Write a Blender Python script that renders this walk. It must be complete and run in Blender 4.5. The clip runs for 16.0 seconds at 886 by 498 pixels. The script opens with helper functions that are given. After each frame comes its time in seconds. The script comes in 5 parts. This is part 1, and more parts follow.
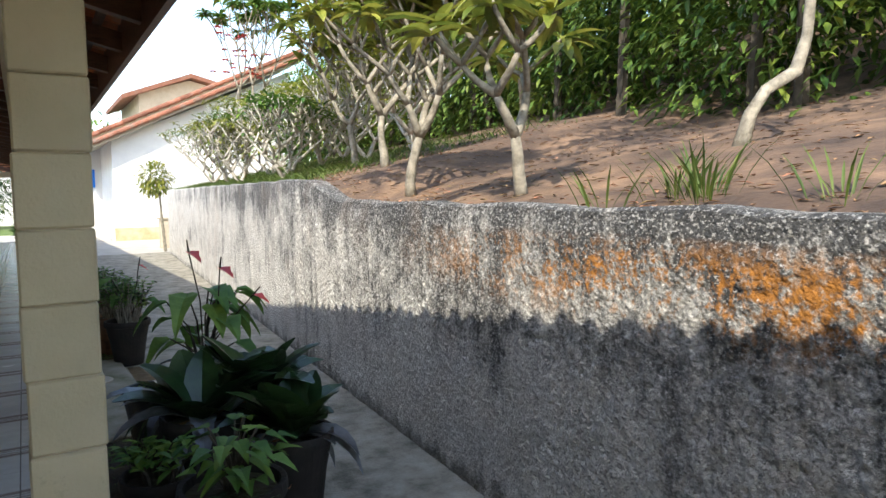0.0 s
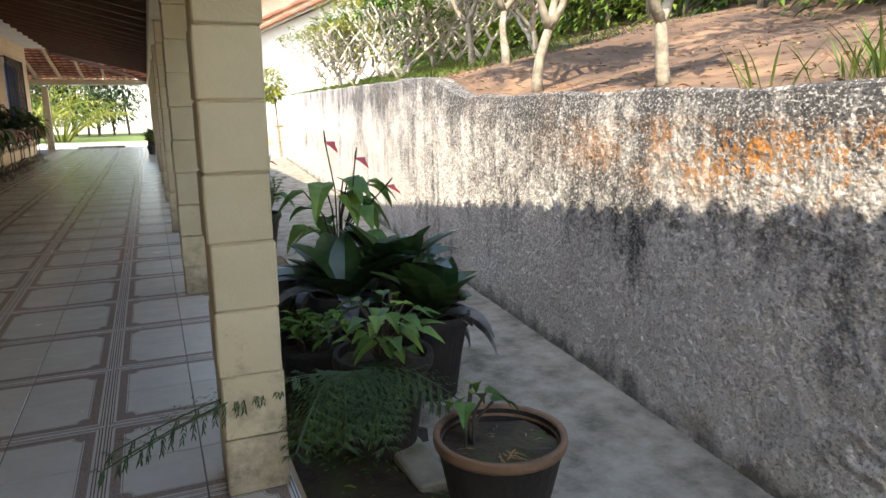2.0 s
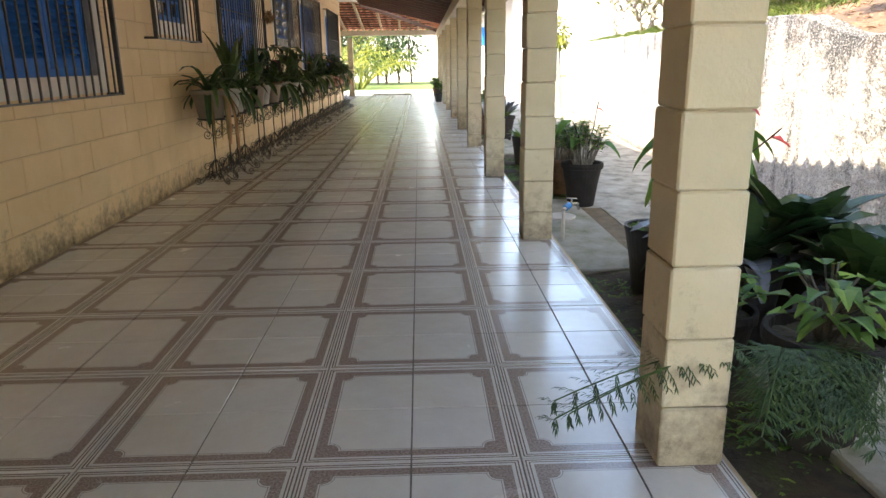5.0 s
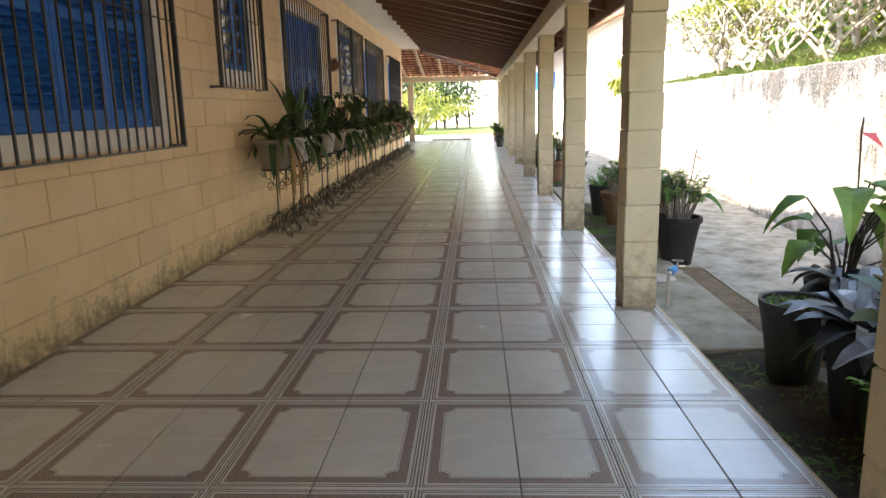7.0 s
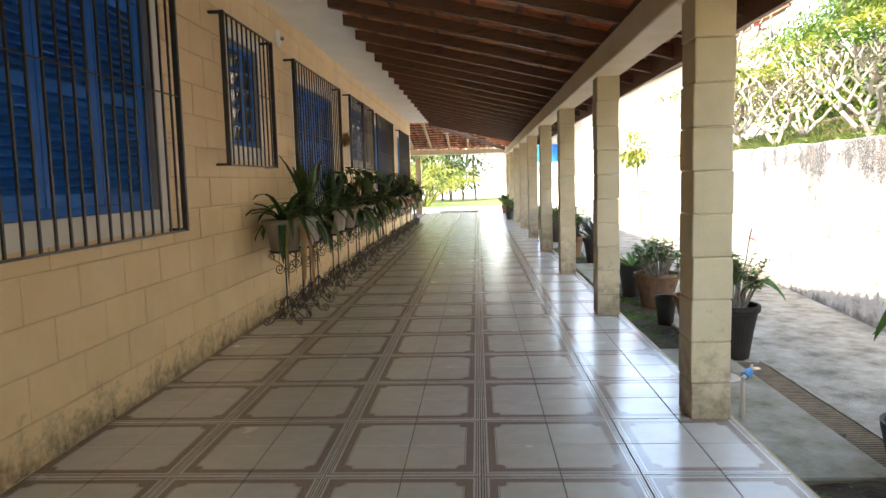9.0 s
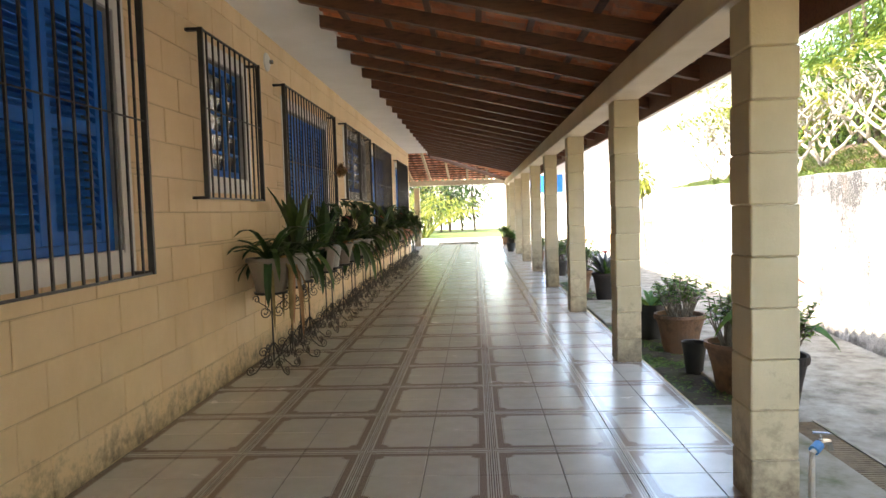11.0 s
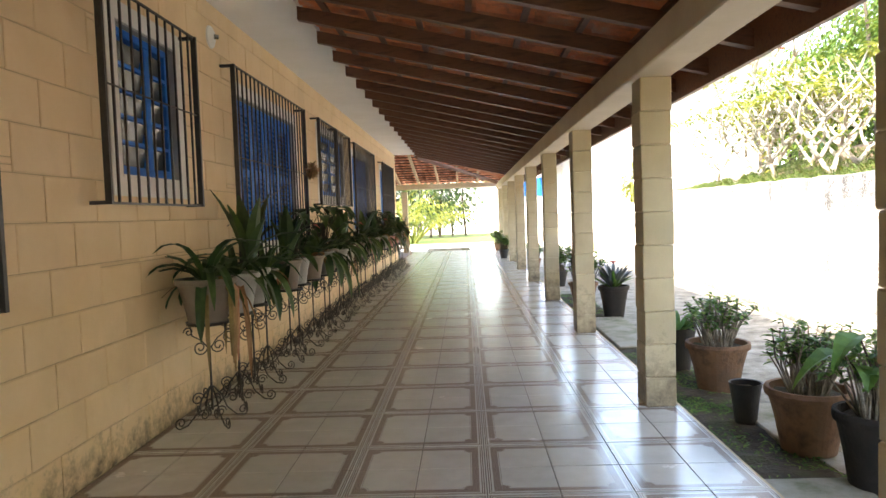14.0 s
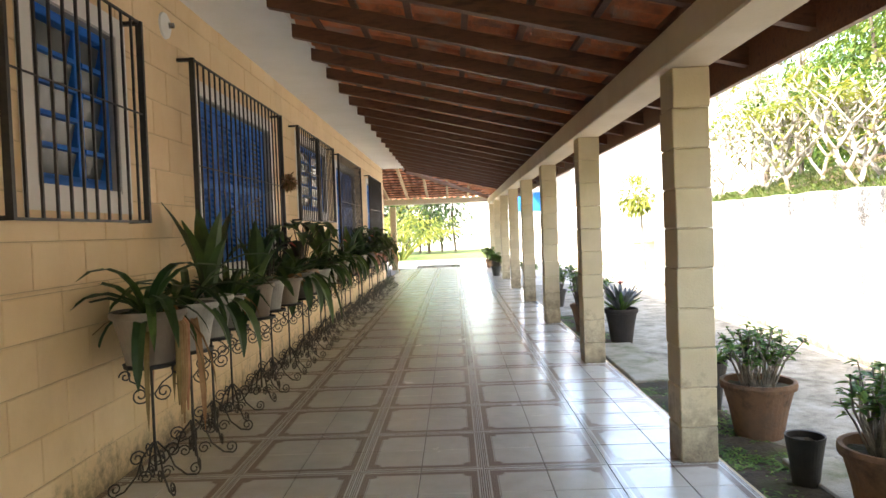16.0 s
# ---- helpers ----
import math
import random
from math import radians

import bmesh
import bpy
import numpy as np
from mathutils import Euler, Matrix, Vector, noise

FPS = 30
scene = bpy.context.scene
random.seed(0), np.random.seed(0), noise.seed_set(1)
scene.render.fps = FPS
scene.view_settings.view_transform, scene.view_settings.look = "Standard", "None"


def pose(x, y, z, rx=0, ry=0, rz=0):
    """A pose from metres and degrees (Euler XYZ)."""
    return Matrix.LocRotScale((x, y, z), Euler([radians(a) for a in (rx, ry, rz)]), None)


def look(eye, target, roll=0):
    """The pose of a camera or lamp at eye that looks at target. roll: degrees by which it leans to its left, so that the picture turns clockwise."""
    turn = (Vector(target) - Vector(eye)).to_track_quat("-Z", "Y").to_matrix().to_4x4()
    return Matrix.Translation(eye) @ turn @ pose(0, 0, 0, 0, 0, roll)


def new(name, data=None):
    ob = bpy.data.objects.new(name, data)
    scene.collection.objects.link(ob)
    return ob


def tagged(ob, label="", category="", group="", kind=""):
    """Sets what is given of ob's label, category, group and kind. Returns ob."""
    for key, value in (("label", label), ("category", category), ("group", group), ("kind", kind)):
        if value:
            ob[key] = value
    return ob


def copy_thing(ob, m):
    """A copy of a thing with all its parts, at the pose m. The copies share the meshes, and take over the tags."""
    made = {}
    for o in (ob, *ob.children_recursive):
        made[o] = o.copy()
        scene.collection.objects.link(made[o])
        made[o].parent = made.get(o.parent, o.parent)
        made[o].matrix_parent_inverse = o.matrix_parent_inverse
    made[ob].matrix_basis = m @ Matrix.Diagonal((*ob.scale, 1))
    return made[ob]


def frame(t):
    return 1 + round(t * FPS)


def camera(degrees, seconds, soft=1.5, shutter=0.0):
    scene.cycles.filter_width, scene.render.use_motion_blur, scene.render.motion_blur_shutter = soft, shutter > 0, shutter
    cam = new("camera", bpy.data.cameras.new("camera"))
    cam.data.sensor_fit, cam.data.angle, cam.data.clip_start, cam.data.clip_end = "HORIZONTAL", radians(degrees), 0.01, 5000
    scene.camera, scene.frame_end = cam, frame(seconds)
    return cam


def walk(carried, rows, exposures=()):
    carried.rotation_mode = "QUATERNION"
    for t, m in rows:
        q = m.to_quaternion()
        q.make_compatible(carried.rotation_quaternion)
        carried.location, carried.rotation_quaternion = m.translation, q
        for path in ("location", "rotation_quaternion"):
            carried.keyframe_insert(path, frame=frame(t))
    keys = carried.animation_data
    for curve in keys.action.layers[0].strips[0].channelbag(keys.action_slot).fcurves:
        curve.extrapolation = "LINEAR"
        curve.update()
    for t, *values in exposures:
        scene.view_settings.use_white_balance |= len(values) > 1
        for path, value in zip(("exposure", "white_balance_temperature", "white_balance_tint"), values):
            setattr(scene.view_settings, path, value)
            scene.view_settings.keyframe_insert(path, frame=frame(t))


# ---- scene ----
cam = camera(65.9, 16.0)
PATH = [
    (0, (0.85, -1.958, 1.217), (1.891, -0.257, 1.064), -0.9),
    (0.5, (0.815, -1.955, 1.191), (1.771, -0.211, 0.977), -0.8),
    (1, (0.805, -1.94, 1.162), (1.677, -0.163, 0.875), -0.9),
    (1.5, (0.776, -1.93, 1.145), (1.603, -0.141, 0.802), -0.7),
    (2, (0.707, -1.903, 1.12), (1.469, -0.098, 0.719), -0.7),
    (2.5, (0.605, -1.879, 1.098), (1.323, -0.067, 0.65), -0.6),
    (3, (0.509, -1.859, 1.081), (1.17, -0.037, 0.586), -0.5),
    (3.5, (0.441, -1.846, 1.082), (1.002, 0.0, 0.556), -0.8),
    (4, (0.349, -1.779, 1.08), (0.738, 0.107, 0.541), -0.6),
    (4.5, (0.271, -1.673, 1.05), (0.49, 0.243, 0.522), -0.7),
    (5, (0.204, -1.585, 1.069), (0.264, 0.344, 0.545), -0.6),
    (5.2, (0.159, -1.566, 1.091), (0.166, 0.36, 0.554), -0.5),
    (7.3, (0.039, -1.017, 1.085), (-0.061, 0.949, 0.735), -1.3),
    (7.5, (0.039, -0.972, 1.088), (-0.063, 1.001, 0.774), -1.4),
    (8, (0.008, -0.87, 1.096), (-0.098, 1.11, 0.835), -1.4),
    (8.5, (-0.07, -0.742, 1.121), (-0.178, 1.241, 0.888), -1.4),
    (9, (-0.137, -0.605, 1.139), (-0.241, 1.382, 0.939), -1.5),
    (11.5, (-0.196, 0.113, 1.164), (-0.289, 2.108, 1.064), -1.8),
    (12, (-0.171, 0.316, 1.162), (-0.255, 2.312, 1.071), -1.8),
    (12.5, (-0.166, 0.426, 1.161), (-0.253, 2.422, 1.074), -1.7),
    (13, (-0.214, 0.608, 1.169), (-0.293, 2.604, 1.074), -1.6),
    (13.5, (-0.224, 0.779, 1.157), (-0.302, 2.775, 1.064), -1.8),
    (14, (-0.197, 0.975, 1.176), (-0.267, 2.971, 1.076), -2.0),
    (14.5, (-0.169, 1.113, 1.168), (-0.238, 3.109, 1.079), -1.9),
    (15, (-0.207, 1.31, 1.194), (-0.27, 3.307, 1.103), -1.8),
    (15.5, (-0.246, 1.438, 1.183), (-0.293, 3.436, 1.105), -1.7),
    (16, (-0.244, 1.659, 1.187), (-0.28, 3.658, 1.131), -2.1),
]
walk(cam, [(t, look(eye, target, roll)) for t, eye, target, roll in PATH],
     exposures=[(0.0, 1.95, 6800, 8), (1.0, 2.25, 7000, 8), (2.0, 2.6, 7500, 12), (4.0, 3.25, 7700, 13), (7.5, 3.55, 7800, 12), (16.0, 3.8, 7750, 12)])

# ---- world, sun, exposure ----
SUN_DIR = Vector((0.56, 0.60, -0.756))        # the way the sunlight travels
world = bpy.data.worlds.new("sky")
scene.world = world
world.use_nodes = True
wn = world.node_tree.nodes
sky = wn.new("ShaderNodeTexSky")
sky.sky_type = 'NISHITA'
sky.sun_disc = False
sky.sun_elevation = math.asin(0.756 / SUN_DIR.length)
sky.sun_rotation = math.atan2(-SUN_DIR.x, -SUN_DIR.y)
wn["Background"].inputs[1].default_value = 0.15
world.node_tree.links.new(sky.outputs[0], wn["Background"].inputs[0])
sun = new("sun", bpy.data.lights.new("sun", 'SUN'))
sun.data.energy, sun.data.angle, sun.data.color = 2.0, radians(0.53), (1.0, 0.94, 0.84)
sun.matrix_world = look((0, 0, 20), Vector((0, 0, 20)) + SUN_DIR)


# ---- materials ----
def mat(name, stops, scale=6.0, rough=0.6, metal=0.0, bump=0.2, bump_scale=60.0, island=0.0, coat=0.0, detail=6.0, stretch=(1, 1, 1), objrand=0.0, trans=0.0):
    """Noise between two or three colours, a second fine noise for relief, and random change from piece to piece."""
    m = bpy.data.materials.new(name)
    m.use_nodes = True
    n, l = m.node_tree.nodes, m.node_tree.links
    b = n["Principled BSDF"]
    tc = n.new("ShaderNodeTexCoord")
    mp = n.new("ShaderNodeMapping")
    mp.inputs["Scale"].default_value = stretch
    geo = n.new("ShaderNodeNewGeometry")
    l.new(geo.outputs["Position"], mp.inputs[0])
    nz = n.new("ShaderNodeTexNoise")
    nz.inputs["Scale"].default_value, nz.inputs["Detail"].default_value = scale, detail
    nz.inputs["Roughness"].default_value = 0.65
    l.new(mp.outputs[0], nz.inputs["Vector"])
    ramp = n.new("ShaderNodeValToRGB")
    els = ramp.color_ramp.elements
    k = len(stops)
    els[0].position, els[1].position = 0.32, 0.68
    for i in range(k - 2):
        els.new(0.32 + 0.36 * (i + 1) / (k - 1))
    for e, c in zip(els, stops):
        e.color = (*c, 1)
    l.new(nz.outputs[0], ramp.inputs[0])
    out = ramp.outputs[0]
    if island or objrand:
        hsv = n.new("ShaderNodeHueSaturation")
        mr = n.new("ShaderNodeMapRange")
        amount = island or objrand
        mr.inputs[3].default_value, mr.inputs[4].default_value = 1 - amount, 1 + amount
        if island:
            oi = n.new("ShaderNodeObjectInfo")
            mixed = n.new("ShaderNodeMath")
            mixed.operation = 'ADD'
            l.new(geo.outputs["Random Per Island"], mixed.inputs[0])
            l.new(oi.outputs["Random"], mixed.inputs[1])
            part_of = n.new("ShaderNodeMath")
            part_of.operation = 'FRACT'
            l.new(mixed.outputs[0], part_of.inputs[0])
            l.new(part_of.outputs[0], mr.inputs[0])
        else:
            oi = n.new("ShaderNodeObjectInfo")
            l.new(oi.outputs["Random"], mr.inputs[0])
        l.new(mr.outputs[0], hsv.inputs["Value"])
        l.new(out, hsv.inputs["Color"])
        if island > 0.3:
            mh = n.new("ShaderNodeMapRange")
            mh.inputs[3].default_value, mh.inputs[4].default_value = 0.53, 0.47
            l.new(part_of.outputs[0], mh.inputs[0])
            l.new(mh.outputs[0], hsv.inputs["Hue"])
        out = hsv.outputs[0]
    l.new(out, b.inputs["Base Color"])
    b.inputs["Roughness"].default_value, b.inputs["Metallic"].default_value = rough, metal
    b.inputs["Coat Weight"].default_value = coat
    if trans:
        tl = n.new("ShaderNodeBsdfTranslucent")
        mix = n.new("ShaderNodeMixShader")
        mix.inputs[0].default_value = trans
        l.new(out, tl.inputs[0])
        l.new(b.outputs[0], mix.inputs[1])
        l.new(tl.outputs[0], mix.inputs[2])
        l.new(mix.outputs[0], n["Material Output"].inputs[0])
    if bump:
        nb = n.new("ShaderNodeTexNoise")
        nb.inputs["Scale"].default_value, nb.inputs["Detail"].default_value = bump_scale, 4
        l.new(geo.outputs["Position"], nb.inputs["Vector"])
        bp = n.new("ShaderNodeBump")
        bp.inputs["Strength"].default_value, bp.inputs["Distance"].default_value = bump, 0.01
        l.new(nb.outputs[0], bp.inputs["Height"])
        l.new(bp.outputs[0], b.inputs["Normal"])
    return m


def kit(m):
    n, l = m.node_tree.nodes, m.node_tree.links

    def op(kind, a, b=None, c=None):
        q = n.new("ShaderNodeMath")
        q.operation = kind
        for s, v in zip(q.inputs, (a, b, c)):
            if v is None:
                continue
            if isinstance(v, (int, float)):
                s.default_value = v
            else:
                l.new(v, s)
        return q.outputs[0]

    def mixc(f, a, b):
        q = n.new("ShaderNodeMix")
        q.data_type = 'RGBA'
        if isinstance(f, (int, float)):
            q.inputs[0].default_value = f
        else:
            l.new(f, q.inputs[0])
        for s, v in ((q.inputs[6], a), (q.inputs[7], b)):
            if isinstance(v, tuple):
                s.default_value = (*v, 1)
            else:
                l.new(v, s)
        return q.outputs[2]

    def noisev(scale, vec, detail=5, rough=0.6):
        q = n.new("ShaderNodeTexNoise")
        q.inputs["Scale"].default_value, q.inputs["Detail"].default_value, q.inputs["Roughness"].default_value = scale, detail, rough
        l.new(vec, q.inputs["Vector"])
        return q.outputs[0]

    def ramp(v, a, b):
        q = n.new("ShaderNodeMapRange")
        q.inputs[1].default_value, q.inputs[2].default_value = a, b
        l.new(v, q.inputs[0])
        return q.outputs[0]

    def scaled(vec, s):
        q = n.new("ShaderNodeMapping")
        q.inputs["Scale"].default_value = s
        l.new(vec, q.inputs[0])
        return q.outputs[0]
    return n, l, op, mixc, noisev, ramp, scaled


def tile_material():
    m = bpy.data.materials.new("glazed_floor_tile")
    m.use_nodes = True
    n, l, op, mixc, noisev, ramp, scaled = kit(m)
    b = n["Principled BSDF"]
    uv = n.new("ShaderNodeUVMap")
    sep = n.new("ShaderNodeSeparateXYZ")
    l.new(uv.outputs[0], sep.inputs[0])
    pos = n.new("ShaderNodeNewGeometry").outputs["Position"]
    u, v = sep.outputs[0], sep.outputs[1]
    d = op('MINIMUM', u, v)

    def band(x, lo, hi):
        return op('MULTIPLY', op('GREATER_THAN', x, lo), op('LESS_THAN', x, hi))
    cream = mixc(ramp(noisev(9, pos), 0.3, 0.7), (0.58, 0.545, 0.48), (0.66, 0.63, 0.57))
    taupe = mixc(ramp(noisev(160, pos, 3), 0.35, 0.65), (0.21, 0.15, 0.125), (0.40, 0.33, 0.285))
    du, dv = op('SUBTRACT', u, 0.066), op('SUBTRACT', v, 0.066)
    r = op('SQRT', op('ADD', op('MULTIPLY', du, du), op('MULTIPLY', dv, dv)))
    strip = op('MAXIMUM', band(d, 0.028, 0.060), op('LESS_THAN', r, 0.030))
    lines = op('MAXIMUM', band(d, 0.005, 0.0095), band(d, 0.0145, 0.0185))
    outer = op('MULTIPLY', band(d, 0.064, 0.0668), op('GREATER_THAN', r, 0.034))
    ring = op('MULTIPLY', band(r, 0.034, 0.0368), op('GREATER_THAN', d, 0.062))
    col = mixc(strip, cream, taupe)
    col = mixc(op('MAXIMUM', lines, op('MULTIPLY', op('MAXIMUM', outer, ring), 0.7)), col, (0.20, 0.14, 0.115))
    dirt = ramp(noisev(2.2, pos, 8, 0.7), 0.45, 0.8)
    col = mixc(op('MULTIPLY', dirt, 0.22), col, (0.30, 0.25, 0.19))
    oi = n.new("ShaderNodeObjectInfo")
    hs = n.new("ShaderNodeHueSaturation")
    l.new(op('ADD', op('MULTIPLY', oi.outputs["Random"], 0.06), 0.97), hs.inputs["Value"])
    l.new(col, hs.inputs["Color"])
    l.new(hs.outputs[0], b.inputs["Base Color"])
    l.new(op('ADD', op('MULTIPLY', ramp(noisev(3.5, pos, 6), 0.3, 0.75), 0.16), 0.14), b.inputs["Roughness"])
    bp = n.new("ShaderNodeBump")
    bp.inputs["Strength"].default_value, bp.inputs["Distance"].default_value = 0.12, 0.004
    l.new(noisev(14, pos, 3), bp.inputs["Height"])
    l.new(bp.outputs[0], b.inputs["Normal"])
    return m


def painted_block_material(name, a, c, grime, foot=0.35, objrand=0.05):
    """Painted concrete blocks: fine grain, soft stains, mould that grows in uneven tufts from the damp foot."""
    m = bpy.data.materials.new(name)
    m.use_nodes = True
    n, l, op, mixc, noisev, ramp, scaled = kit(m)
    b = n["Principled BSDF"]
    pos = n.new("ShaderNodeNewGeometry").outputs["Position"]
    sep = n.new("ShaderNodeSeparateXYZ")
    l.new(pos, sep.inputs[0])
    col = mixc(ramp(noisev(3.2, pos, 7), 0.3, 0.7), a, c)
    st = ramp(noisev(1.6, scaled(pos, (1, 1, 0.45)), 8, 0.7), 0.5, 0.82)
    col = mixc(op('MULTIPLY', st, 0.35), col, tuple(x * 0.62 for x in a))
    mould = ramp(op('SUBTRACT', noisev(11, pos, 8, 0.75), op('MULTIPLY', sep.outputs[2], 1 / foot)), 0.28, 0.62)
    col = mixc(op('MULTIPLY', mould, 0.92), col, grime)
    oi = n.new("ShaderNodeObjectInfo")
    hs = n.new("ShaderNodeHueSaturation")
    l.new(op('ADD', op('MULTIPLY', oi.outputs["Random"], 2 * objrand), 1 - objrand), hs.inputs["Value"])
    l.new(col, hs.inputs["Color"])
    l.new(hs.outputs[0], b.inputs["Base Color"])
    b.inputs["Roughness"].default_value = 0.62
    bp = n.new("ShaderNodeBump")
    bp.inputs["Strength"].default_value, bp.inputs["Distance"].default_value = 0.35, 0.006
    l.new(op('ADD', noisev(90, pos, 4), noisev(9, pos, 3)), bp.inputs["Height"])
    l.new(bp.outputs[0], b.inputs["Normal"])
    return m


def roughcast_material():
    """Whitewashed roughcast with black mould, pale runs and orange lichen."""
    m = bpy.data.materials.new("stained_roughcast")
    m.use_nodes = True
    n, l, op, mixc, noisev, ramp, scaled = kit(m)
    b = n["Principled BSDF"]
    pos = n.new("ShaderNodeNewGeometry").outputs["Position"]
    sep = n.new("ShaderNodeSeparateXYZ")
    l.new(pos, sep.inputs[0])
    y, z = sep.outputs[1], sep.outputs[2]
    white = mixc(ramp(noisev(5, pos, 6), 0.3, 0.7), (0.56, 0.54, 0.50), (0.76, 0.74, 0.70))
    runs = noisev(1.0, scaled(pos, (8, 8, 0.6)), 6, 0.65)
    blot = noisev(2.1, pos, 8, 0.72)
    fine = noisev(38, pos, 4, 0.7)
    # mould is heavier towards the damp near end and along the top; z mask also tones down the sunlit part
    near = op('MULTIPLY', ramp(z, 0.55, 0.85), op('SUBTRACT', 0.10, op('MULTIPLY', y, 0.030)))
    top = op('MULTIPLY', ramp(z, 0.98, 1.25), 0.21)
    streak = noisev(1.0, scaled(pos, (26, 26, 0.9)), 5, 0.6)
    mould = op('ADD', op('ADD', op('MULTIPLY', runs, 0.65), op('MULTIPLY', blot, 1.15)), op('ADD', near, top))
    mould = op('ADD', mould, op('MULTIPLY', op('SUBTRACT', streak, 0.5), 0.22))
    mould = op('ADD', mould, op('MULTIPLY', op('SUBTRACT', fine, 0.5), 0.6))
    # mould thinned below the eave's shadow line: colour lightened to offset the shade
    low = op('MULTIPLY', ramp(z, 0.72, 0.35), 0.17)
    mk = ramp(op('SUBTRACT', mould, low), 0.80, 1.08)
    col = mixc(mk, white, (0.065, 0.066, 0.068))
    # pale bare grains of the cast; relief shade of the pits between is painted dark
    grain = noisev(1.0, scaled(pos, (75, 75, 110)), 3, 0.65)
    col = mixc(op('MULTIPLY', ramp(grain, 0.52, 0.64), 0.60), col, (0.74, 0.73, 0.70))
    col = mixc(op('MULTIPLY', ramp(grain, 0.47, 0.36), 0.55), col, (0.07, 0.068, 0.064))
    ochre = ramp(noisev(2.4, scaled(pos, (1, 1, 0.8)), 5), 0.52, 0.75)
    col = mixc(op('MULTIPLY', ochre, 0.25), col, (0.42, 0.30, 0.22))
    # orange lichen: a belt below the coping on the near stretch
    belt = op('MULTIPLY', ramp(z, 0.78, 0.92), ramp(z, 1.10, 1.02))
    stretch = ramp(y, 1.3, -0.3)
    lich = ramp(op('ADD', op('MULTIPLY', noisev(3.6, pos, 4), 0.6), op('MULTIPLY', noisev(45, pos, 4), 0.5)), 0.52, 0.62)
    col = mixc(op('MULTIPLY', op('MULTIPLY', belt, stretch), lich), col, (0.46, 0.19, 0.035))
    foot = ramp(op('SUBTRACT', noisev(8, pos, 6), op('MULTIPLY', op('ADD', z, 0.06), 3.2)), 0.2, 0.5)
    col = mixc(op('MULTIPLY', foot, 0.75), col, (0.06, 0.058, 0.045))
    l.new(col, b.inputs["Base Color"])
    b.inputs["Roughness"].default_value = 0.9
    bp = n.new("ShaderNodeBump")
    bp.inputs["Strength"].default_value, bp.inputs["Distance"].default_value = 1.0, 0.035
    l.new(op('ADD', noisev(42, pos, 5, 0.65), op('MULTIPLY', noisev(7, pos, 4), 0.8)), bp.inputs["Height"])
    l.new(bp.outputs[0], b.inputs["Normal"])
    return m


TILE = tile_material()
GROUT = mat("floor_grout", [(0.10, 0.085, 0.07), (0.20, 0.17, 0.14)], 20, 0.9)
BLOCK = painted_block_material("cream_painted_block", (0.74, 0.53, 0.29), (0.80, 0.60, 0.36), (0.07, 0.06, 0.035), 0.8, 0.035)
MORTAR = mat("painted_mortar", [(0.46, 0.34, 0.20), (0.58, 0.44, 0.27)], 14, 0.85)
COLUMN = painted_block_material("pale_painted_block", (0.48, 0.395, 0.25), (0.57, 0.475, 0.32), (0.12, 0.09, 0.06), 1.7, 0.06)
BEAM = mat("beam_paint", [(0.56, 0.46, 0.32), (0.64, 0.54, 0.40)], 3, 0.65, bump=0.15)
SOFFIT = mat("soffit_white", [(0.78, 0.77, 0.73), (0.86, 0.85, 0.82)], 1.5, 0.8, bump=0.1)
RAFTER = mat("dark_stained_wood", [(0.07, 0.028, 0.016), (0.17, 0.072, 0.038), (0.11, 0.048, 0.027)], 6, 0.5, bump=0.3, bump_scale=25, stretch=(1, 6, 6))
CLAY = mat("clay_roof_tile", [(0.36, 0.16, 0.10), (0.74, 0.27, 0.13), (0.60, 0.38, 0.27)], 5, 0.85, bump=0.4, island=0.25)
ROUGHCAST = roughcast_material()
CONCRETE = mat("yard_concrete", [(0.11, 0.10, 0.075), (0.25, 0.23, 0.185), (0.36, 0.34, 0.285)], 6, 0.9, bump=0.9, bump_scale=80, detail=10)
SLAB = mat("mossy_slab", [(0.12, 0.13, 0.06), (0.27, 0.25, 0.19), (0.36, 0.33, 0.27)], 4, 0.9, bump=0.4)
SOIL = mat("dark_mossy_soil", [(0.025, 0.020, 0.013), (0.06, 0.045, 0.028), (0.055, 0.065, 0.02)], 7, 0.95, bump=1.0, bump_scale=50)
EARTH = mat("dry_red_earth", [(0.05, 0.032, 0.024), (0.12, 0.075, 0.05), (0.25, 0.155, 0.095)], 2.0, 0.95, bump=1.0, bump_scale=30, detail=9)
OLDCLAY = mat("old_clay_tile", [(0.10, 0.055, 0.04), (0.26, 0.10, 0.06), (0.20, 0.14, 0.11)], 4, 0.9, bump=0.4, island=0.3)
RUST = mat("rusty_iron", [(0.12, 0.085, 0.05), (0.22, 0.165, 0.10)], 14, 0.8)
BEDLEAF = mat("deep_green_leaf", [(0.010, 0.026, 0.010), (0.030, 0.065, 0.018)], 9, 0.3, bump=0.1, island=0.4, trans=0.12)
PALEBARK = mat("pale_bark", [(0.30, 0.275, 0.225), (0.52, 0.49, 0.43)], 14, 0.9, bump=0.4)
LAWN = mat("lawn_ground", [(0.07, 0.12, 0.02), (0.14, 0.20, 0.05)], 3, 0.95, bump=0.6)
DRIVE = mat("pale_driveway", [(0.36, 0.33, 0.28), (0.48, 0.45, 0.40)], 2, 0.9)
BLUE = mat("blue_gloss_paint", [(0.003, 0.11, 0.46), (0.007, 0.17, 0.62)], 5, 0.55, bump=0.1)
BLUE.node_tree.nodes["Principled BSDF"].inputs["Specular IOR Level"].default_value = 0.25
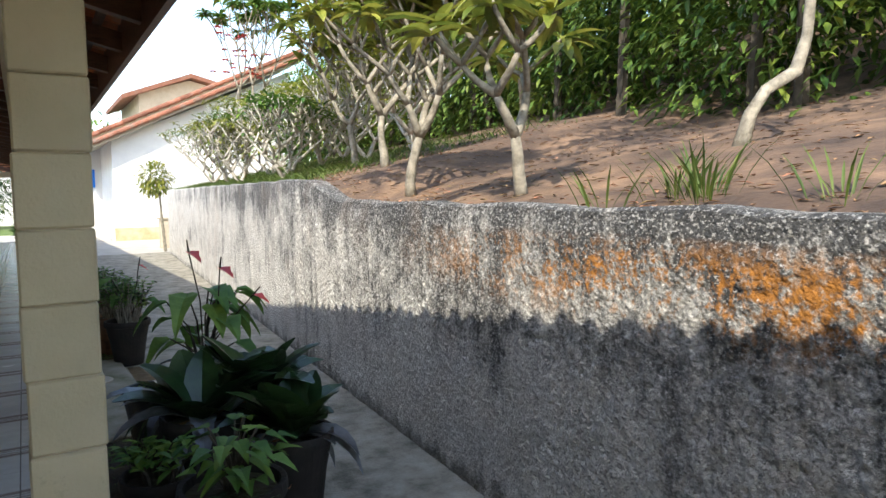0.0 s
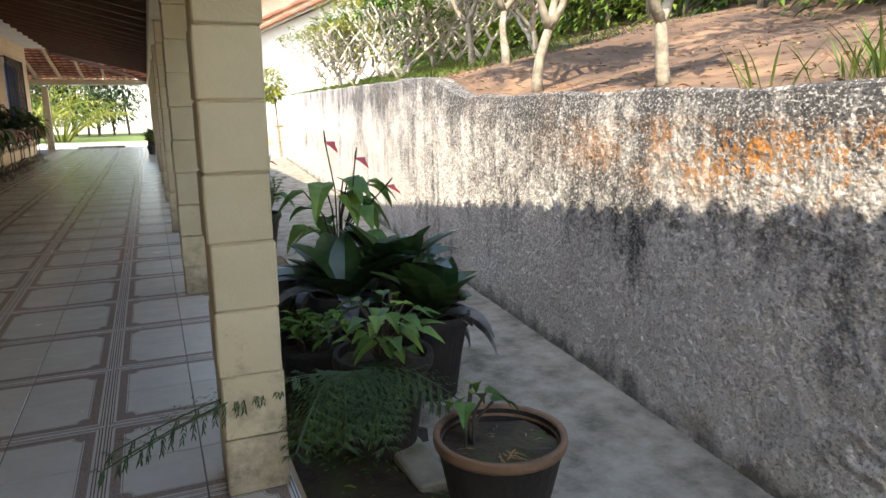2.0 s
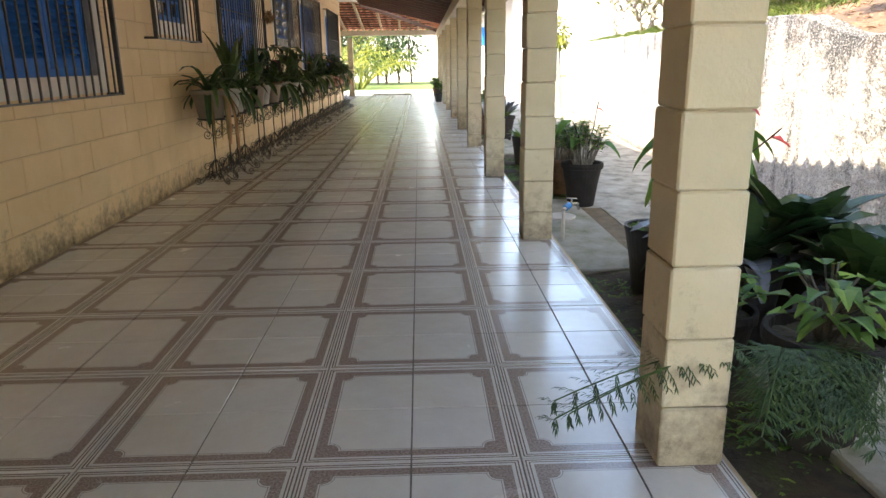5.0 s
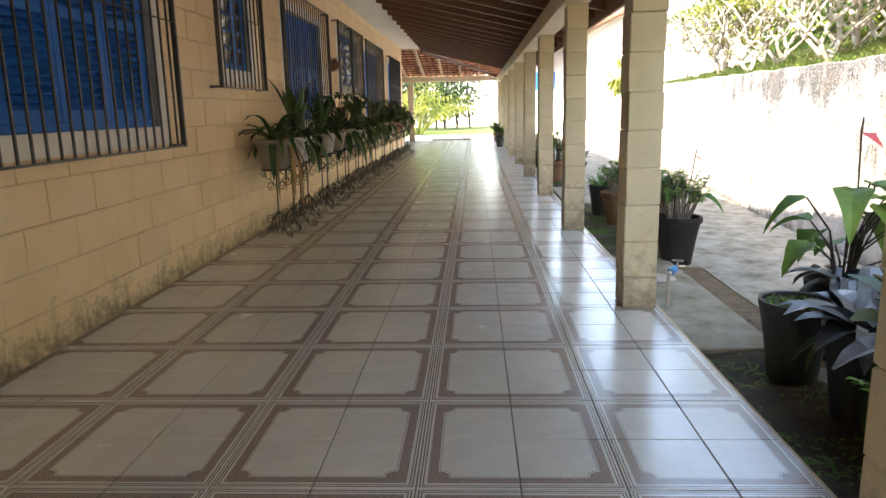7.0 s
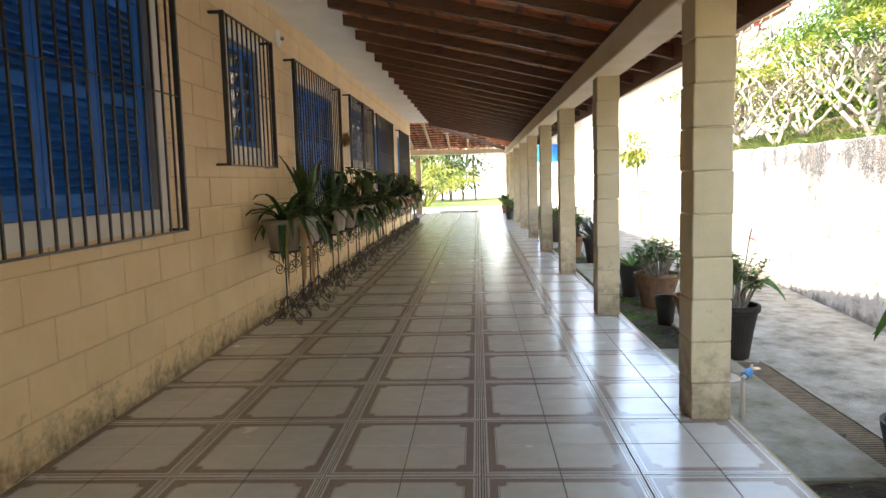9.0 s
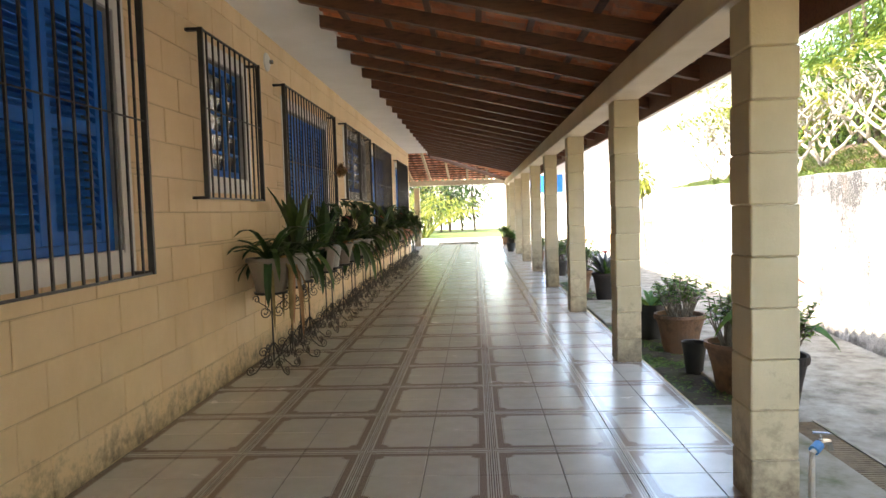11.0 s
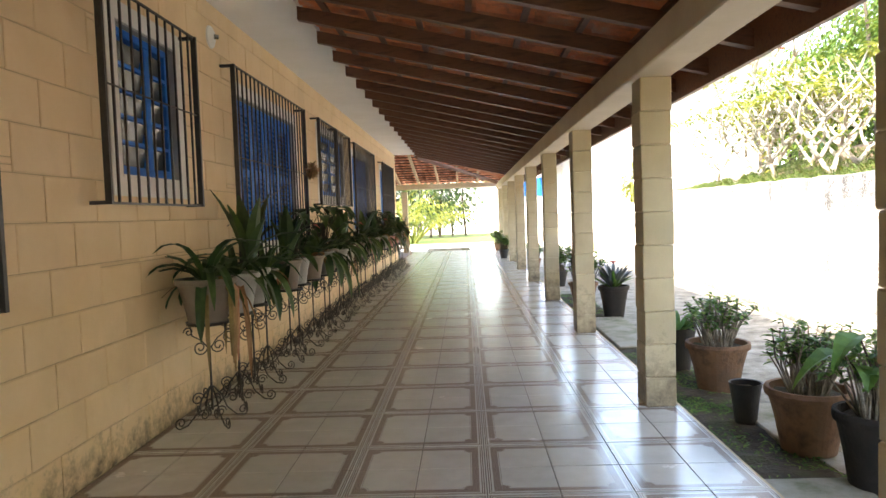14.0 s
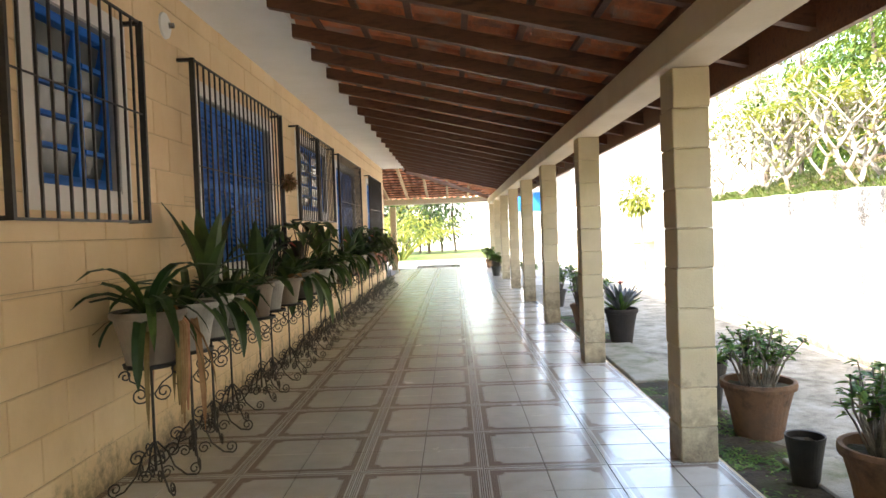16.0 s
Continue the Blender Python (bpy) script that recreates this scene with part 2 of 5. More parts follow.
IRON = mat("black_iron", [(0.012, 0.011, 0.010), (0.03, 0.024, 0.02)], 30, 0.5, bump=0.2)
WHITE = mat("white_paint", [(0.70, 0.68, 0.63), (0.82, 0.80, 0.76)], 3, 0.7, bump=0.15)
GREY = mat("grey_reveal", [(0.30, 0.29, 0.27), (0.40, 0.39, 0.37)], 5, 0.8)
# near black: the unlit rooms' darkness put into the colour
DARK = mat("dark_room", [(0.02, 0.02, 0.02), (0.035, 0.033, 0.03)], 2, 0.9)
TERRA = mat("weathered_terracotta", [(0.07, 0.042, 0.026), (0.20, 0.11, 0.06), (0.15, 0.095, 0.06)], 6, 0.85, bump=0.4, objrand=0.15)
BLACKPOT = mat("black_plastic", [(0.012, 0.012, 0.012), (0.028, 0.026, 0.023)], 12, 0.55)
DARKPOT = mat("sooty_pot", [(0.008, 0.007, 0.006), (0.024, 0.018, 0.014)], 9, 0.85, bump=0.4)
POTWHITE = mat("pale_plastic_pot", [(0.27, 0.255, 0.23), (0.42, 0.405, 0.375)], 6, 0.55, objrand=0.25)
POTBROWN = mat("taupe_plastic_pot", [(0.16, 0.125, 0.095), (0.22, 0.175, 0.14)], 6, 0.6, objrand=0.2)
PINKPOT = mat("faded_pink_pot", [(0.42, 0.19, 0.15), (0.52, 0.26, 0.21)], 6, 0.65)
LEAF = mat("green_leaf", [(0.05, 0.12, 0.018), (0.13, 0.24, 0.04)], 9, 0.6, bump=0.1, island=0.4, trans=0.25)
DARKLEAF = mat("dark_leaf", [(0.018, 0.045, 0.012), (0.05, 0.105, 0.02)], 9, 0.45, bump=0.1, island=0.4, trans=0.12)
SILVER = mat("grey_bromeliad_leaf", [(0.05, 0.055, 0.055), (0.17, 0.18, 0.20)], 12, 0.3, bump=0.1, island=0.4)
BRIGHT = mat("yellow_green_leaf", [(0.13, 0.18, 0.025), (0.29, 0.30, 0.055)], 6, 0.45, bump=0.1, island=0.4, trans=0.4)
HEDGE = mat("hedge_leaf", [(0.025, 0.055, 0.010), (0.08, 0.15, 0.022), (0.16, 0.22, 0.03)], 1.1, 0.5, bump=0, island=0.45, trans=0.3)
GRASS = mat("grass_blade", [(0.055, 0.11, 0.016), (0.12, 0.17, 0.04)], 4, 0.6, bump=0, island=0.4, trans=0.35)
DRYLEAF = mat("dry_leaf", [(0.22, 0.11, 0.045), (0.40, 0.25, 0.12)], 9, 0.8, bump=0, island=0.4)
RED = mat("red_flower", [(0.40, 0.022, 0.018), (0.60, 0.05, 0.035)], 9, 0.4, bump=0)
BARK = mat("pale_lichened_bark", [(0.10, 0.088, 0.066), (0.34, 0.305, 0.24)], 14, 0.9, bump=0.6)
DARKBARK = mat("dark_bark", [(0.03, 0.024, 0.017), (0.08, 0.065, 0.045)], 10, 0.9, bump=0.6)
CHROME = mat("worn_chrome", [(0.45, 0.44, 0.42), (0.62, 0.61, 0.6)], 20, 0.25, 1.0, bump=0.05)
PVC = mat("pvc_pipe", [(0.40, 0.36, 0.30), (0.52, 0.48, 0.41)], 8, 0.5)
BLUEPLASTIC = mat("blue_plastic", [(0.03, 0.18, 0.42), (0.05, 0.25, 0.52)], 8, 0.4)
FACADE = mat("white_facade", [(0.64, 0.64, 0.64), (0.74, 0.74, 0.73)], 1.2, 0.8, bump=0.2)
FACADE_FOOT = mat("earth_splashed_plaster", [(0.50, 0.30, 0.16), (0.66, 0.48, 0.32)], 3, 0.85)
BEIGE = mat("beige_plaster", [(0.40, 0.34, 0.26), (0.50, 0.44, 0.35)], 3, 0.85)
GLASS = bpy.data.materials.new("ribbed_glass")
GLASS.use_nodes = True
gb = GLASS.node_tree.nodes["Principled BSDF"]
gb.inputs["Base Color"].default_value, gb.inputs["Roughness"].default_value = (0.05, 0.06, 0.06, 1), 0.22


# ---- mesh tools ----
class Shell:
    """Verts and faces of one mesh."""

    def __init__(self):
        self.v, self.f, self.per_leaf = [], [], 0

    def add(self, verts, faces):
        k = len(self.v)
        self.v.extend(tuple(p) for p in verts)
        self.f.extend(tuple(i + k for i in f) for f in faces)
        return self

    def box(self, x0, x1, y0, y1, z0, z1, c=0.0):
        if not c:
            p = [(x, y, z) for z in (z0, z1) for y in (y0, y1) for x in (x0, x1)]
            return self.add(p, [(0, 2, 3, 1), (4, 5, 7, 6), (0, 1, 5, 4), (2, 6, 7, 3), (0, 4, 6, 2), (1, 3, 7, 5)])
        bm = bmesh.new()
        bmesh.ops.create_cube(bm, size=1.0, matrix=Matrix.LocRotScale(((x0 + x1) / 2, (y0 + y1) / 2, (z0 + z1) / 2), None, (x1 - x0, y1 - y0, z1 - z0)))
        bmesh.ops.bevel(bm, geom=bm.edges[:], offset=c, segments=1, affect='EDGES')
        bm.verts.index_update()
        self.add([v.co for v in bm.verts], [[v.index for v in f.verts] for f in bm.faces])
        bm.free()
        return self

    def tube(self, path, radii, sides=6):
        path = [Vector(p) for p in path]
        if isinstance(radii, (int, float)):
            radii = [radii] * len(path)
        verts, faces = [], []
        ref = Vector((0.13, 0.37, 0.92))
        for i, p in enumerate(path):
            d = (path[min(i + 1, len(path) - 1)] - path[max(i - 1, 0)])
            d = d.normalized() if d.length else Vector((0, 0, 1))
            a = d.cross(ref)
            if a.length < 0.1:
                a = d.cross(Vector((1, 0, 0)))
            a.normalize()
            b = d.cross(a)
            for s in range(sides):
                w = 2 * math.pi * s / sides
                verts.append(p + (a * math.cos(w) + b * math.sin(w)) * radii[i])
        for i in range(len(path) - 1):
            for s in range(sides):
                t = (s + 1) % sides
                faces.append((i * sides + s, i * sides + t, (i + 1) * sides + t, (i + 1) * sides + s))
        faces.append(tuple(reversed(range(sides))))
        faces.append(tuple(range((len(path) - 1) * sides, len(path) * sides)))
        return self.add(verts, faces)

    def lathe(self, prof, cx=0, cy=0, sides=24, cap=True):
        verts, faces = [], []
        for r, z in prof:
            for s in range(sides):
                w = 2 * math.pi * s / sides
                verts.append((cx + r * math.cos(w), cy + r * math.sin(w), z))
        for i in range(len(prof) - 1):
            for s in range(sides):
                t = (s + 1) % sides
                faces.append((i * sides + s, i * sides + t, (i + 1) * sides + t, (i + 1) * sides + s))
        if cap:
            faces.append(tuple(reversed(range(sides))))
            faces.append(tuple(range((len(prof) - 1) * sides, len(prof) * sides)))
        return self.add(verts, faces)

    def leaf(self, base, way, length, width, droop=0.3, n=4, shape="lance", fold=0.18):
        """A folded blade that bends down along its length."""
        self.per_leaf = 3 * (n + 1)
        p, d = Vector(base), Vector(way).normalized()
        verts, faces = [], []
        side = d.cross(Vector((0, 0, 1)))
        side = side.normalized() if side.length > 0.05 else Vector((1, 0, 0))
        for i in range(n + 1):
            t = i / n
            if shape == "heart":
                w = width * (0.55 + 0.45 * math.sin(math.pi * min(1, t * 1.6 + 0.2))) * (1 - t ** 3) if t else width * 0.35
            elif shape == "strap":
                w = width * (1 - 0.15 * t) * (1 - t ** 6) + width * 0.04
            else:
                w = width * math.sin(math.pi * (0.06 + 0.92 * t)) ** 0.8
            up = side.cross(d)
            verts += [p - side * w / 2 + up * w * fold, p, p + side * w / 2 + up * w * fold]
            d = (d + Vector((0, 0, -droop / n * 1.6))).normalized()
            p = p + d * length / n
        for i in range(n):
            k = 3 * i
            faces += [(k, k + 1, k + 4, k + 3), (k + 1, k + 2, k + 5, k + 4)]
        return self.add(verts, faces)

    def mesh(self, name, material, smooth=False):
        me = bpy.data.meshes.new(name)
        me.from_pydata(self.v, [], self.f)
        me.materials.append(material)
        if smooth:
            me.polygons.foreach_set("use_smooth", [True] * len(me.polygons))
        me.update()
        return me


def part(name, shell, material, parent, label="", smooth=False):
    ob = new(name, shell.mesh(name, material, smooth))
    ob.parent = parent
    return tagged(ob, label)


def single(name, shell, material, label, category, group="", kind="", smooth=False):
    return tagged(new(name, shell.mesh(name, material, smooth)), label, category, group, kind)


def thing(name, at, label, category, group="", kind=""):
    e = new(name)
    e.matrix_world = Matrix.Translation(at)
    return tagged(e, label, category, group, kind)


R = random.Random(7)


def U(a, b):
    return R.uniform(a, b)


# ---- ground ----
WALL_X, EDGE_X, SOIL_Z = -1.96, 1.03, -0.07


def rw(y):
    """x of the retaining wall's face."""
    return 2.44 + 0.09 * y


single("ground", Shell().box(-400, 400, -400, 400, -0.6, -0.14), LAWN, "mown green lawn that runs to the horizon", "ground", kind="structure")
single("yard_pavement", Shell().box(1.47, 9.0, -9, 16.2, -0.2, -0.06).box(1.0, 1.47, 11.0, 16.2, -0.2, -0.06).box(1.0, 1.47, -9, -4.0, -0.2, -0.06), CONCRETE, "weathered grey concrete paving along the retaining wall", "pavement", kind="structure")
single("driveway_pavement", Shell().box(-14, 14, 16.2, 30.5, -0.2, -0.075), DRIVE, "pale sunlit concrete driveway past the veranda", "pavement", kind="structure")
sh = Shell()
nx, ny = 5, 160
vs = []
for j in range(ny + 1):
    for i in range(nx + 1):
        y = -4 + 15 * j / ny
        x = 1.0 + 0.5 * i / nx + (0.04 * math.sin(y * 5) + U(-0.03, 0.03) if i == nx else 0)
        vs.append((x, y, -0.05 + 0.012 * math.sin(y * 9 + i) + U(-0.008, 0.012) - (0.02 if i == nx else 0)))
single("soil_bed", sh.add(vs, [(j * (nx + 1) + i, j * (nx + 1) + i + 1, (j + 1) * (nx + 1) + i + 1, (j + 1) * (nx + 1) + i) for j in range(ny) for i in range(nx)]), SOIL, "narrow bed of dark mossy soil beside the tiles", "soil", kind="structure")
for y0, y1, x0, x1 in ((1.95, 3.95, 1.032, 1.44), (6.9, 8.6, 1.1, 1.5), (4.35, 5.1, 1.36, 1.62), (-0.1, 0.7, 1.38, 1.50)):
    single("concrete_slab", Shell().box(x0, x1, y0, y1, -0.12, -0.022, 0.008), SLAB, "flat mossy concrete slab set in the soil", "slab", "slabs in the bed", "structure")
# drain with its grate
grate = thing("drain_grate", (1.54, 2.75, -0.055), "rusty slotted drain grate let into the concrete", "drain")
part("frame", Shell().box(-0.095, -0.08, -0.95, 0.95, -0.02, 0.012).box(0.08, 0.095, -0.95, 0.95, -0.02, 0.012), SLAB, grate)
bar = Shell().box(-0.08, 0.08, -0.007, 0.007, -0.005, 0.006).mesh("slat", RUST)
for i in range(76):
    o = new("slat", bar)
    o.parent, o.location = grate, (0, -0.94 + i * 0.025, 0)

# ---- retaining wall and the slope behind it ----
def wall_top(y):
    s = min(1, max(0, (y - 2.2) / 1.1))
    return 1.18 + 0.17 * s * s * (3 - 2 * s) + 0.008 * y


ys = [-9 + 0.25 * i for i in range(100)]
vs, fs = [], []
for j, y in enumerate(ys):
    t = wall_top(y) + 0.008 * math.sin(y * 7) + U(-0.004, 0.004)
    x = rw(y)
    vs += [(x - 0.005, y, -0.3), (x, y, t - 0.012), (x + 0.015, y, t), (x + 0.14, y, t), (x + 0.155, y, t - 0.3)]
    if j:
        k = 5 * j
        fs += [(k - 5 + i, k - 4 + i, k + 1 + i, k + i) for i in range(4)]
fs += [(0, 1, 2, 3, 4), tuple(reversed(range(len(vs) - 5, len(vs))))]
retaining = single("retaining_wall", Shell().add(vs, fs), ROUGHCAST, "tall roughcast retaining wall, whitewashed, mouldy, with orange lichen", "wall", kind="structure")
# coarse grains of the cast on the stretch beside the first columns
ny, nz = 540, 104
vs, fs = [], []
for j in range(ny + 1):
    y = -2.3 + 6.3 * j / ny
    for i in range(nz + 1):
        z = -0.10 + (wall_top(y) + 0.085) * i / nz
        h = 0.5 + 0.5 * noise.noise((y * 46, z * 62, 3.1)) + 0.35 * noise.noise((y * 19, z * 24, 7.7))
        h *= min(1, 12 * j / ny, 12 * (ny - j) / ny, 14 * (nz - i) / nz)
        vs.append((rw(y) - 0.007 - 0.017 * max(0, h), y, z))
fs = [(j * (nz + 1) + i, j * (nz + 1) + i + 1, (j + 1) * (nz + 1) + i + 1, (j + 1) * (nz + 1) + i) for j in range(ny) for i in range(nz)]
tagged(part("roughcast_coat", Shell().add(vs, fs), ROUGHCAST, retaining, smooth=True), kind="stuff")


def slope_z(x, y):
    d = max(0, x - rw(y) - 0.13)
    return wall_top(y) - 0.05 + 0.22 * min(d, 4.5) + 0.45 * max(0, d - 4.5) + 0.05 * noise.noise((x * 0.9, y * 0.9, 0)) * min(1, d)


vs, fs = [], []
nx, ny = 40, 110
for j in range(ny + 1):
    y = -14 + 29.6 * j / ny
    for i in range(nx + 1):
        x = rw(y) + 0.13 + 14 * (i / nx) ** 1.5
        vs.append((x, y, slope_z(x, y) + U(-0.012, 0.012)))
for j in range(ny):
    for i in range(nx):
        k = j * (nx + 1) + i
        fs.append((k, k + 1, k + nx + 2, k + nx + 1))
single("bank", Shell().add(vs, fs), EARTH, "bare reddish earth bank above the retaining wall", "bank", kind="structure", smooth=True)
sh = Shell()
for i in range(2200):
    y = U(-2.5, 4.5)
    x = rw(y) + 0.15 + U(0, 1) ** 2 * 3.5
    a = U(0, 6.28)
    sh.leaf((x, y, slope_z(x, y) + 0.006), (math.cos(a), math.sin(a), U(0, 0.35)), U(0.03, 0.08), U(0.01, 0.025), 0.2, 2)
single("leaf_litter", sh, DRYLEAF, "dry brown leaves strewn over the earth bank", "leaf litter", kind="stuff")
sh = Shell()
for i in range(9000):
    y = U(3.4, 15.3)
    x = rw(y) + 0.1 + U(0, 1) ** 1.5 * 3
    if y < 4.4 and R.random() < 0.7:
        continue
    a = U(0, 6.28)
    sh.leaf((x, y, slope_z(x, y) - 0.01), (math.cos(a) * 0.5, math.sin(a) * 0.5, 1), U(0.08, 0.24), 0.012, 0.6, 2)
for cx, cy, k in ((2.85, -0.42, 55), (2.72, -0.95, 14), (2.75, -1.5, 12), (2.65, -0.15, 12), (2.9, -0.25, 20)):
    for i in range(k):
        a, q = U(0, 6.28), U(0, 0.12)
        x, y = cx + q * math.cos(a), cy + q * math.sin(a)
        sh.leaf((x, y, slope_z(x, y)), (math.cos(a) * 0.35, math.sin(a) * 0.35, 1), U(0.08, 0.26), U(0.005, 0.013), 0.5, 3)
single("grass", sh, GRASS, "tufts of fresh green grass along the bank", "grass", kind="stuff")


# ---- trees on the bank ----
def frangipani(x, y, height, spread, lean=(0, 0), seed=1, trunk_r=0.06, leaves=11, leaf_len=0.26, depth=4, leaf_mat=None, name="frangipani_tree", label="", first=0.36, limb=0.36, bushy=False):
    q = random.Random(seed)
    z = slope_z(x, y) - 0.03
    t = thing(name, (x, y, z), label or "frangipani tree with pale knobbly forking limbs and long yellow-green leaves", "tree", "trees on the bank")
    wood, crown = Shell(), Shell()

    def grow(p, d, r, length, lev):
        pts, rad = [p], [r]
        for i in range(4):
            d = (d + Vector((q.uniform(-0.16, 0.16), q.uniform(-0.16, 0.16), 0.1))).normalized()
            p = p + d * length / 4
            pts.append(p)
            rad.append(r * (1 - 0.08 * (i + 1)) * q.uniform(0.94, 1.06))
        wood.tube(pts, rad, 7)
        if lev == 0:
            for i in range(leaves):
                a = q.uniform(0, 6.28)
                e = q.uniform(-0.15, 0.9)
                crown.leaf(p + Vector((0, 0, q.uniform(-0.05, 0.02))), (math.cos(a), math.sin(a), e), leaf_len * q.uniform(0.6, 1.15), leaf_len * 0.26, q.uniform(0.2, 0.7), 4)
            return
        if bushy and lev < depth:
            for i in range(2):
                a = q.uniform(0, 6.28)
                crown.leaf(pts[2 + i % 3], (math.cos(a), math.sin(a), q.uniform(-0.2, 0.6)), leaf_len * q.uniform(0.6, 1.1), leaf_len * 0.3, 0.5, 3)
        k = 2 if q.random() < 0.55 else 3
        a0 = q.uniform(0, 6.28)
        for i in range(k):
            a = a0 + 6.28 * i / k + q.uniform(-0.4, 0.4)
            nd = (d * 0.75 + Vector((math.cos(a) * spread, math.sin(a) * spread, 0.25))).normalized()
            grow(p, nd, r * 0.74, limb * height / 2 * q.uniform(0.75, 1.15), lev - 1)
    grow(Vector((0, 0, 0)), Vector((lean[0], lean[1], 1)).normalized(), trunk_r, first, depth)
    part("trunk", wood, PALEBARK if bushy else BARK, t, smooth=True)
    part("crown", crown, leaf_mat or BRIGHT, t, "long yellow-green leaves in rosettes")
    return t


frangipani(3.0, 0.78, 2.0, 1.1, (-0.1, 0.1), 4, 0.038, 13, 0.24, 3, first=0.33, limb=0.27)
frangipani(3.12, 2.15, 2.1, 0.8, (-0.05, 0.1), 9, 0.042, 13, 0.25, 4, first=0.45, limb=0.27)
frangipani(4.0, 5.0, 2.1, 0.8, (0, 0.1), 12, 0.045, 13, 0.26, 4, first=0.5, limb=0.28)
frangipani(3.6, 3.5, 2.4, 0.85, (-0.1, 0.3), 15, 0.042, 14, 0.27, 4, first=0.5, limb=0.3)
for i, (x, y, h) in enumerate(((3.5, 6.0, 1.8), (3.9, 6.9, 2.0), (3.6, 8.2, 1.9), (4.3, 9.0, 2.2), (3.9, 10.2, 2.0), (4.6, 7.6, 2.4), (5.0, 10.5, 2.6), (4.5, 5.8, 2.3), (4.1, 12.0, 2.4), (4.8, 12.8, 2.7), (4.2, 4.0, 2.0), (5.4, 8.6, 2.6), (4.5, 13.9, 2.5), (5.3, 12.0, 3.0), (5.7, 14.3, 3.4))):
    frangipani(x, y, h, 0.95, (0, 0), 30 + i, 0.042, 6, 0.14, 5, LEAF if i % 3 == 0 else BRIGHT, "shrub", "bushy shrub with many bare pale branches and sparse leaves", first=0.07, limb=0.25, bushy=True)
# tall flowering shrub
t = frangipani(5.2, 13.6, 4.2, 0.6, (0, 0), 71, 0.06, 26, 0.26, 5, LEAF, first=1.0, limb=0.3, name="hibiscus_tree", label="tall dark green shrub with a few red blossoms at its tips")
blossom = Shell()
for i in range(26):
    a, e = U(0, 6.28), U(0, 1)
    c = Vector((math.cos(a) * 0.8 * e, math.sin(a) * 0.8 * e, U(2.2, 3.3)))
    for k in range(7):
        w = 6.28 * k / 7
        blossom.leaf(c, (math.cos(w), math.sin(w), 0.5), 0.10, 0.09, 0.5, 2)
part("blossoms", blossom, RED, t, "red blossoms")
# leaning tree at the right
t = thing("leaning_tree", (4.0, 0.27, slope_z(4.0, 0.27) - 0.05), "old tree with a crooked pale trunk leaning uphill", "tree", "trees on the bank")
part("trunk", Shell().tube([(0, 0, 0), (0.06, -0.03, 0.22), (0.14, -0.06, 0.34), (0.30, -0.12, 0.44), (0.36, -0.14, 0.62), (0.37, -0.16, 0.95), (0.34, -0.14, 1.3), (0.42, -0.2, 1.7), (0.5, -0.2, 2.4)], [0.048, 0.034, 0.030, 0.036, 0.028, 0.026, 0.029, 0.024, 0.02], 9), BARK, t, smooth=True)
# crown stands above the view, spread wide to throw shade on the bank
cr = Shell()
for i in range(900):
    a, e = U(0, 6.28), U(0, 1) ** 0.5
    cr.leaf((0.1 + 1.4 * e * math.cos(a), -0.2 + 1.1 * e * math.sin(a), U(1.9, 3.0)), (U(-1, 1), U(-1, 1), U(-0.4, 0.4)), U(0.1, 0.2), 0.05, 0.4, 3)
part("crown", cr, HEDGE, t)


def hedge(name, pts, n, size, label, material=HEDGE, trunks=True):
    """A thick row of trees: dark stems and a ragged mass of leaf sprays."""
    t = thing(name, (0, 0, 0), label, "trees", "woods", "stuff")
    cr, wood = Shell(), Shell()
    for cx, cy, z0, h, r in pts:
        if trunks:
            for k in range(3):
                x, y = cx + U(-r, r) * 0.6, cy + U(-r, r) * 0.6
                wood.tube([(x, y, z0 - 0.3), (x + U(-0.2, 0.2), y + U(-0.2, 0.2), z0 + h * 0.4), (x + U(-0.5, 0.5), y + U(-0.5, 0.5), z0 + h * 0.9)], [0.07, 0.05, 0.02], 6)
        for k in range(n // 4):
            # low skirt of leaves
            a, w = U(0, 6.28), U(0.5, 1.0)
            c = Vector((cx + r * w * math.cos(a), cy + r * w * math.sin(a), z0 + U(0.3, 0.35 * h)))
            for j in range(3):
                cr.leaf(c + Vector((U(-1, 1), U(-1, 1), U(-1, 1))) * size, (math.cos(a) + U(-0.8, 0.8), math.sin(a) + U(-0.8, 0.8), U(-0.5, 0.5)), size * U(0.7, 1.3), size * 0.36, 0.5, 2)
        for k in range(n):
            a, e, w = U(0, 6.28), math.acos(U(-1, 1)), U(0.45, 1.05)
            c = Vector((cx + r * w * math.sin(e) * math.cos(a), cy + r * w * math.sin(e) * math.sin(a), z0 + h * 0.55 + 0.5 * h * w * math.cos(e)))
            o = Vector((math.sin(e) * math.cos(a), math.sin(e) * math.sin(a), U(-0.5, 0.4)))
            for j in range(5):
                cr.leaf(c + Vector((U(-1, 1), U(-1, 1), U(-1, 1))) * size, o + Vector((U(-1, 1), U(-1, 1), U(-0.6, 0.6))) * 0.8, size * U(0.7, 1.3), size * 0.36, 0.5, 2)
    if trunks:
        part("stem", wood, DARKBARK, t)
    tagged(part("crown", cr, material, t), kind="stuff")
    return t


pts = []
for i in range(18):
    y = -4.5 + 1.5 * i
    x = rw(y) + (4.4 if y < 5 else 5.0) + U(-0.3, 0.3)
    pts.append((x, y, slope_z(x, y) - 0.5, U(4.2, 5.2) if y < 6 else U(3.0, 4.2), U(1.25, 1.55)))
hedge("hedge_trees", pts, 800, 0.15, "dense dark green row of trees behind the earth bank")
pts = []
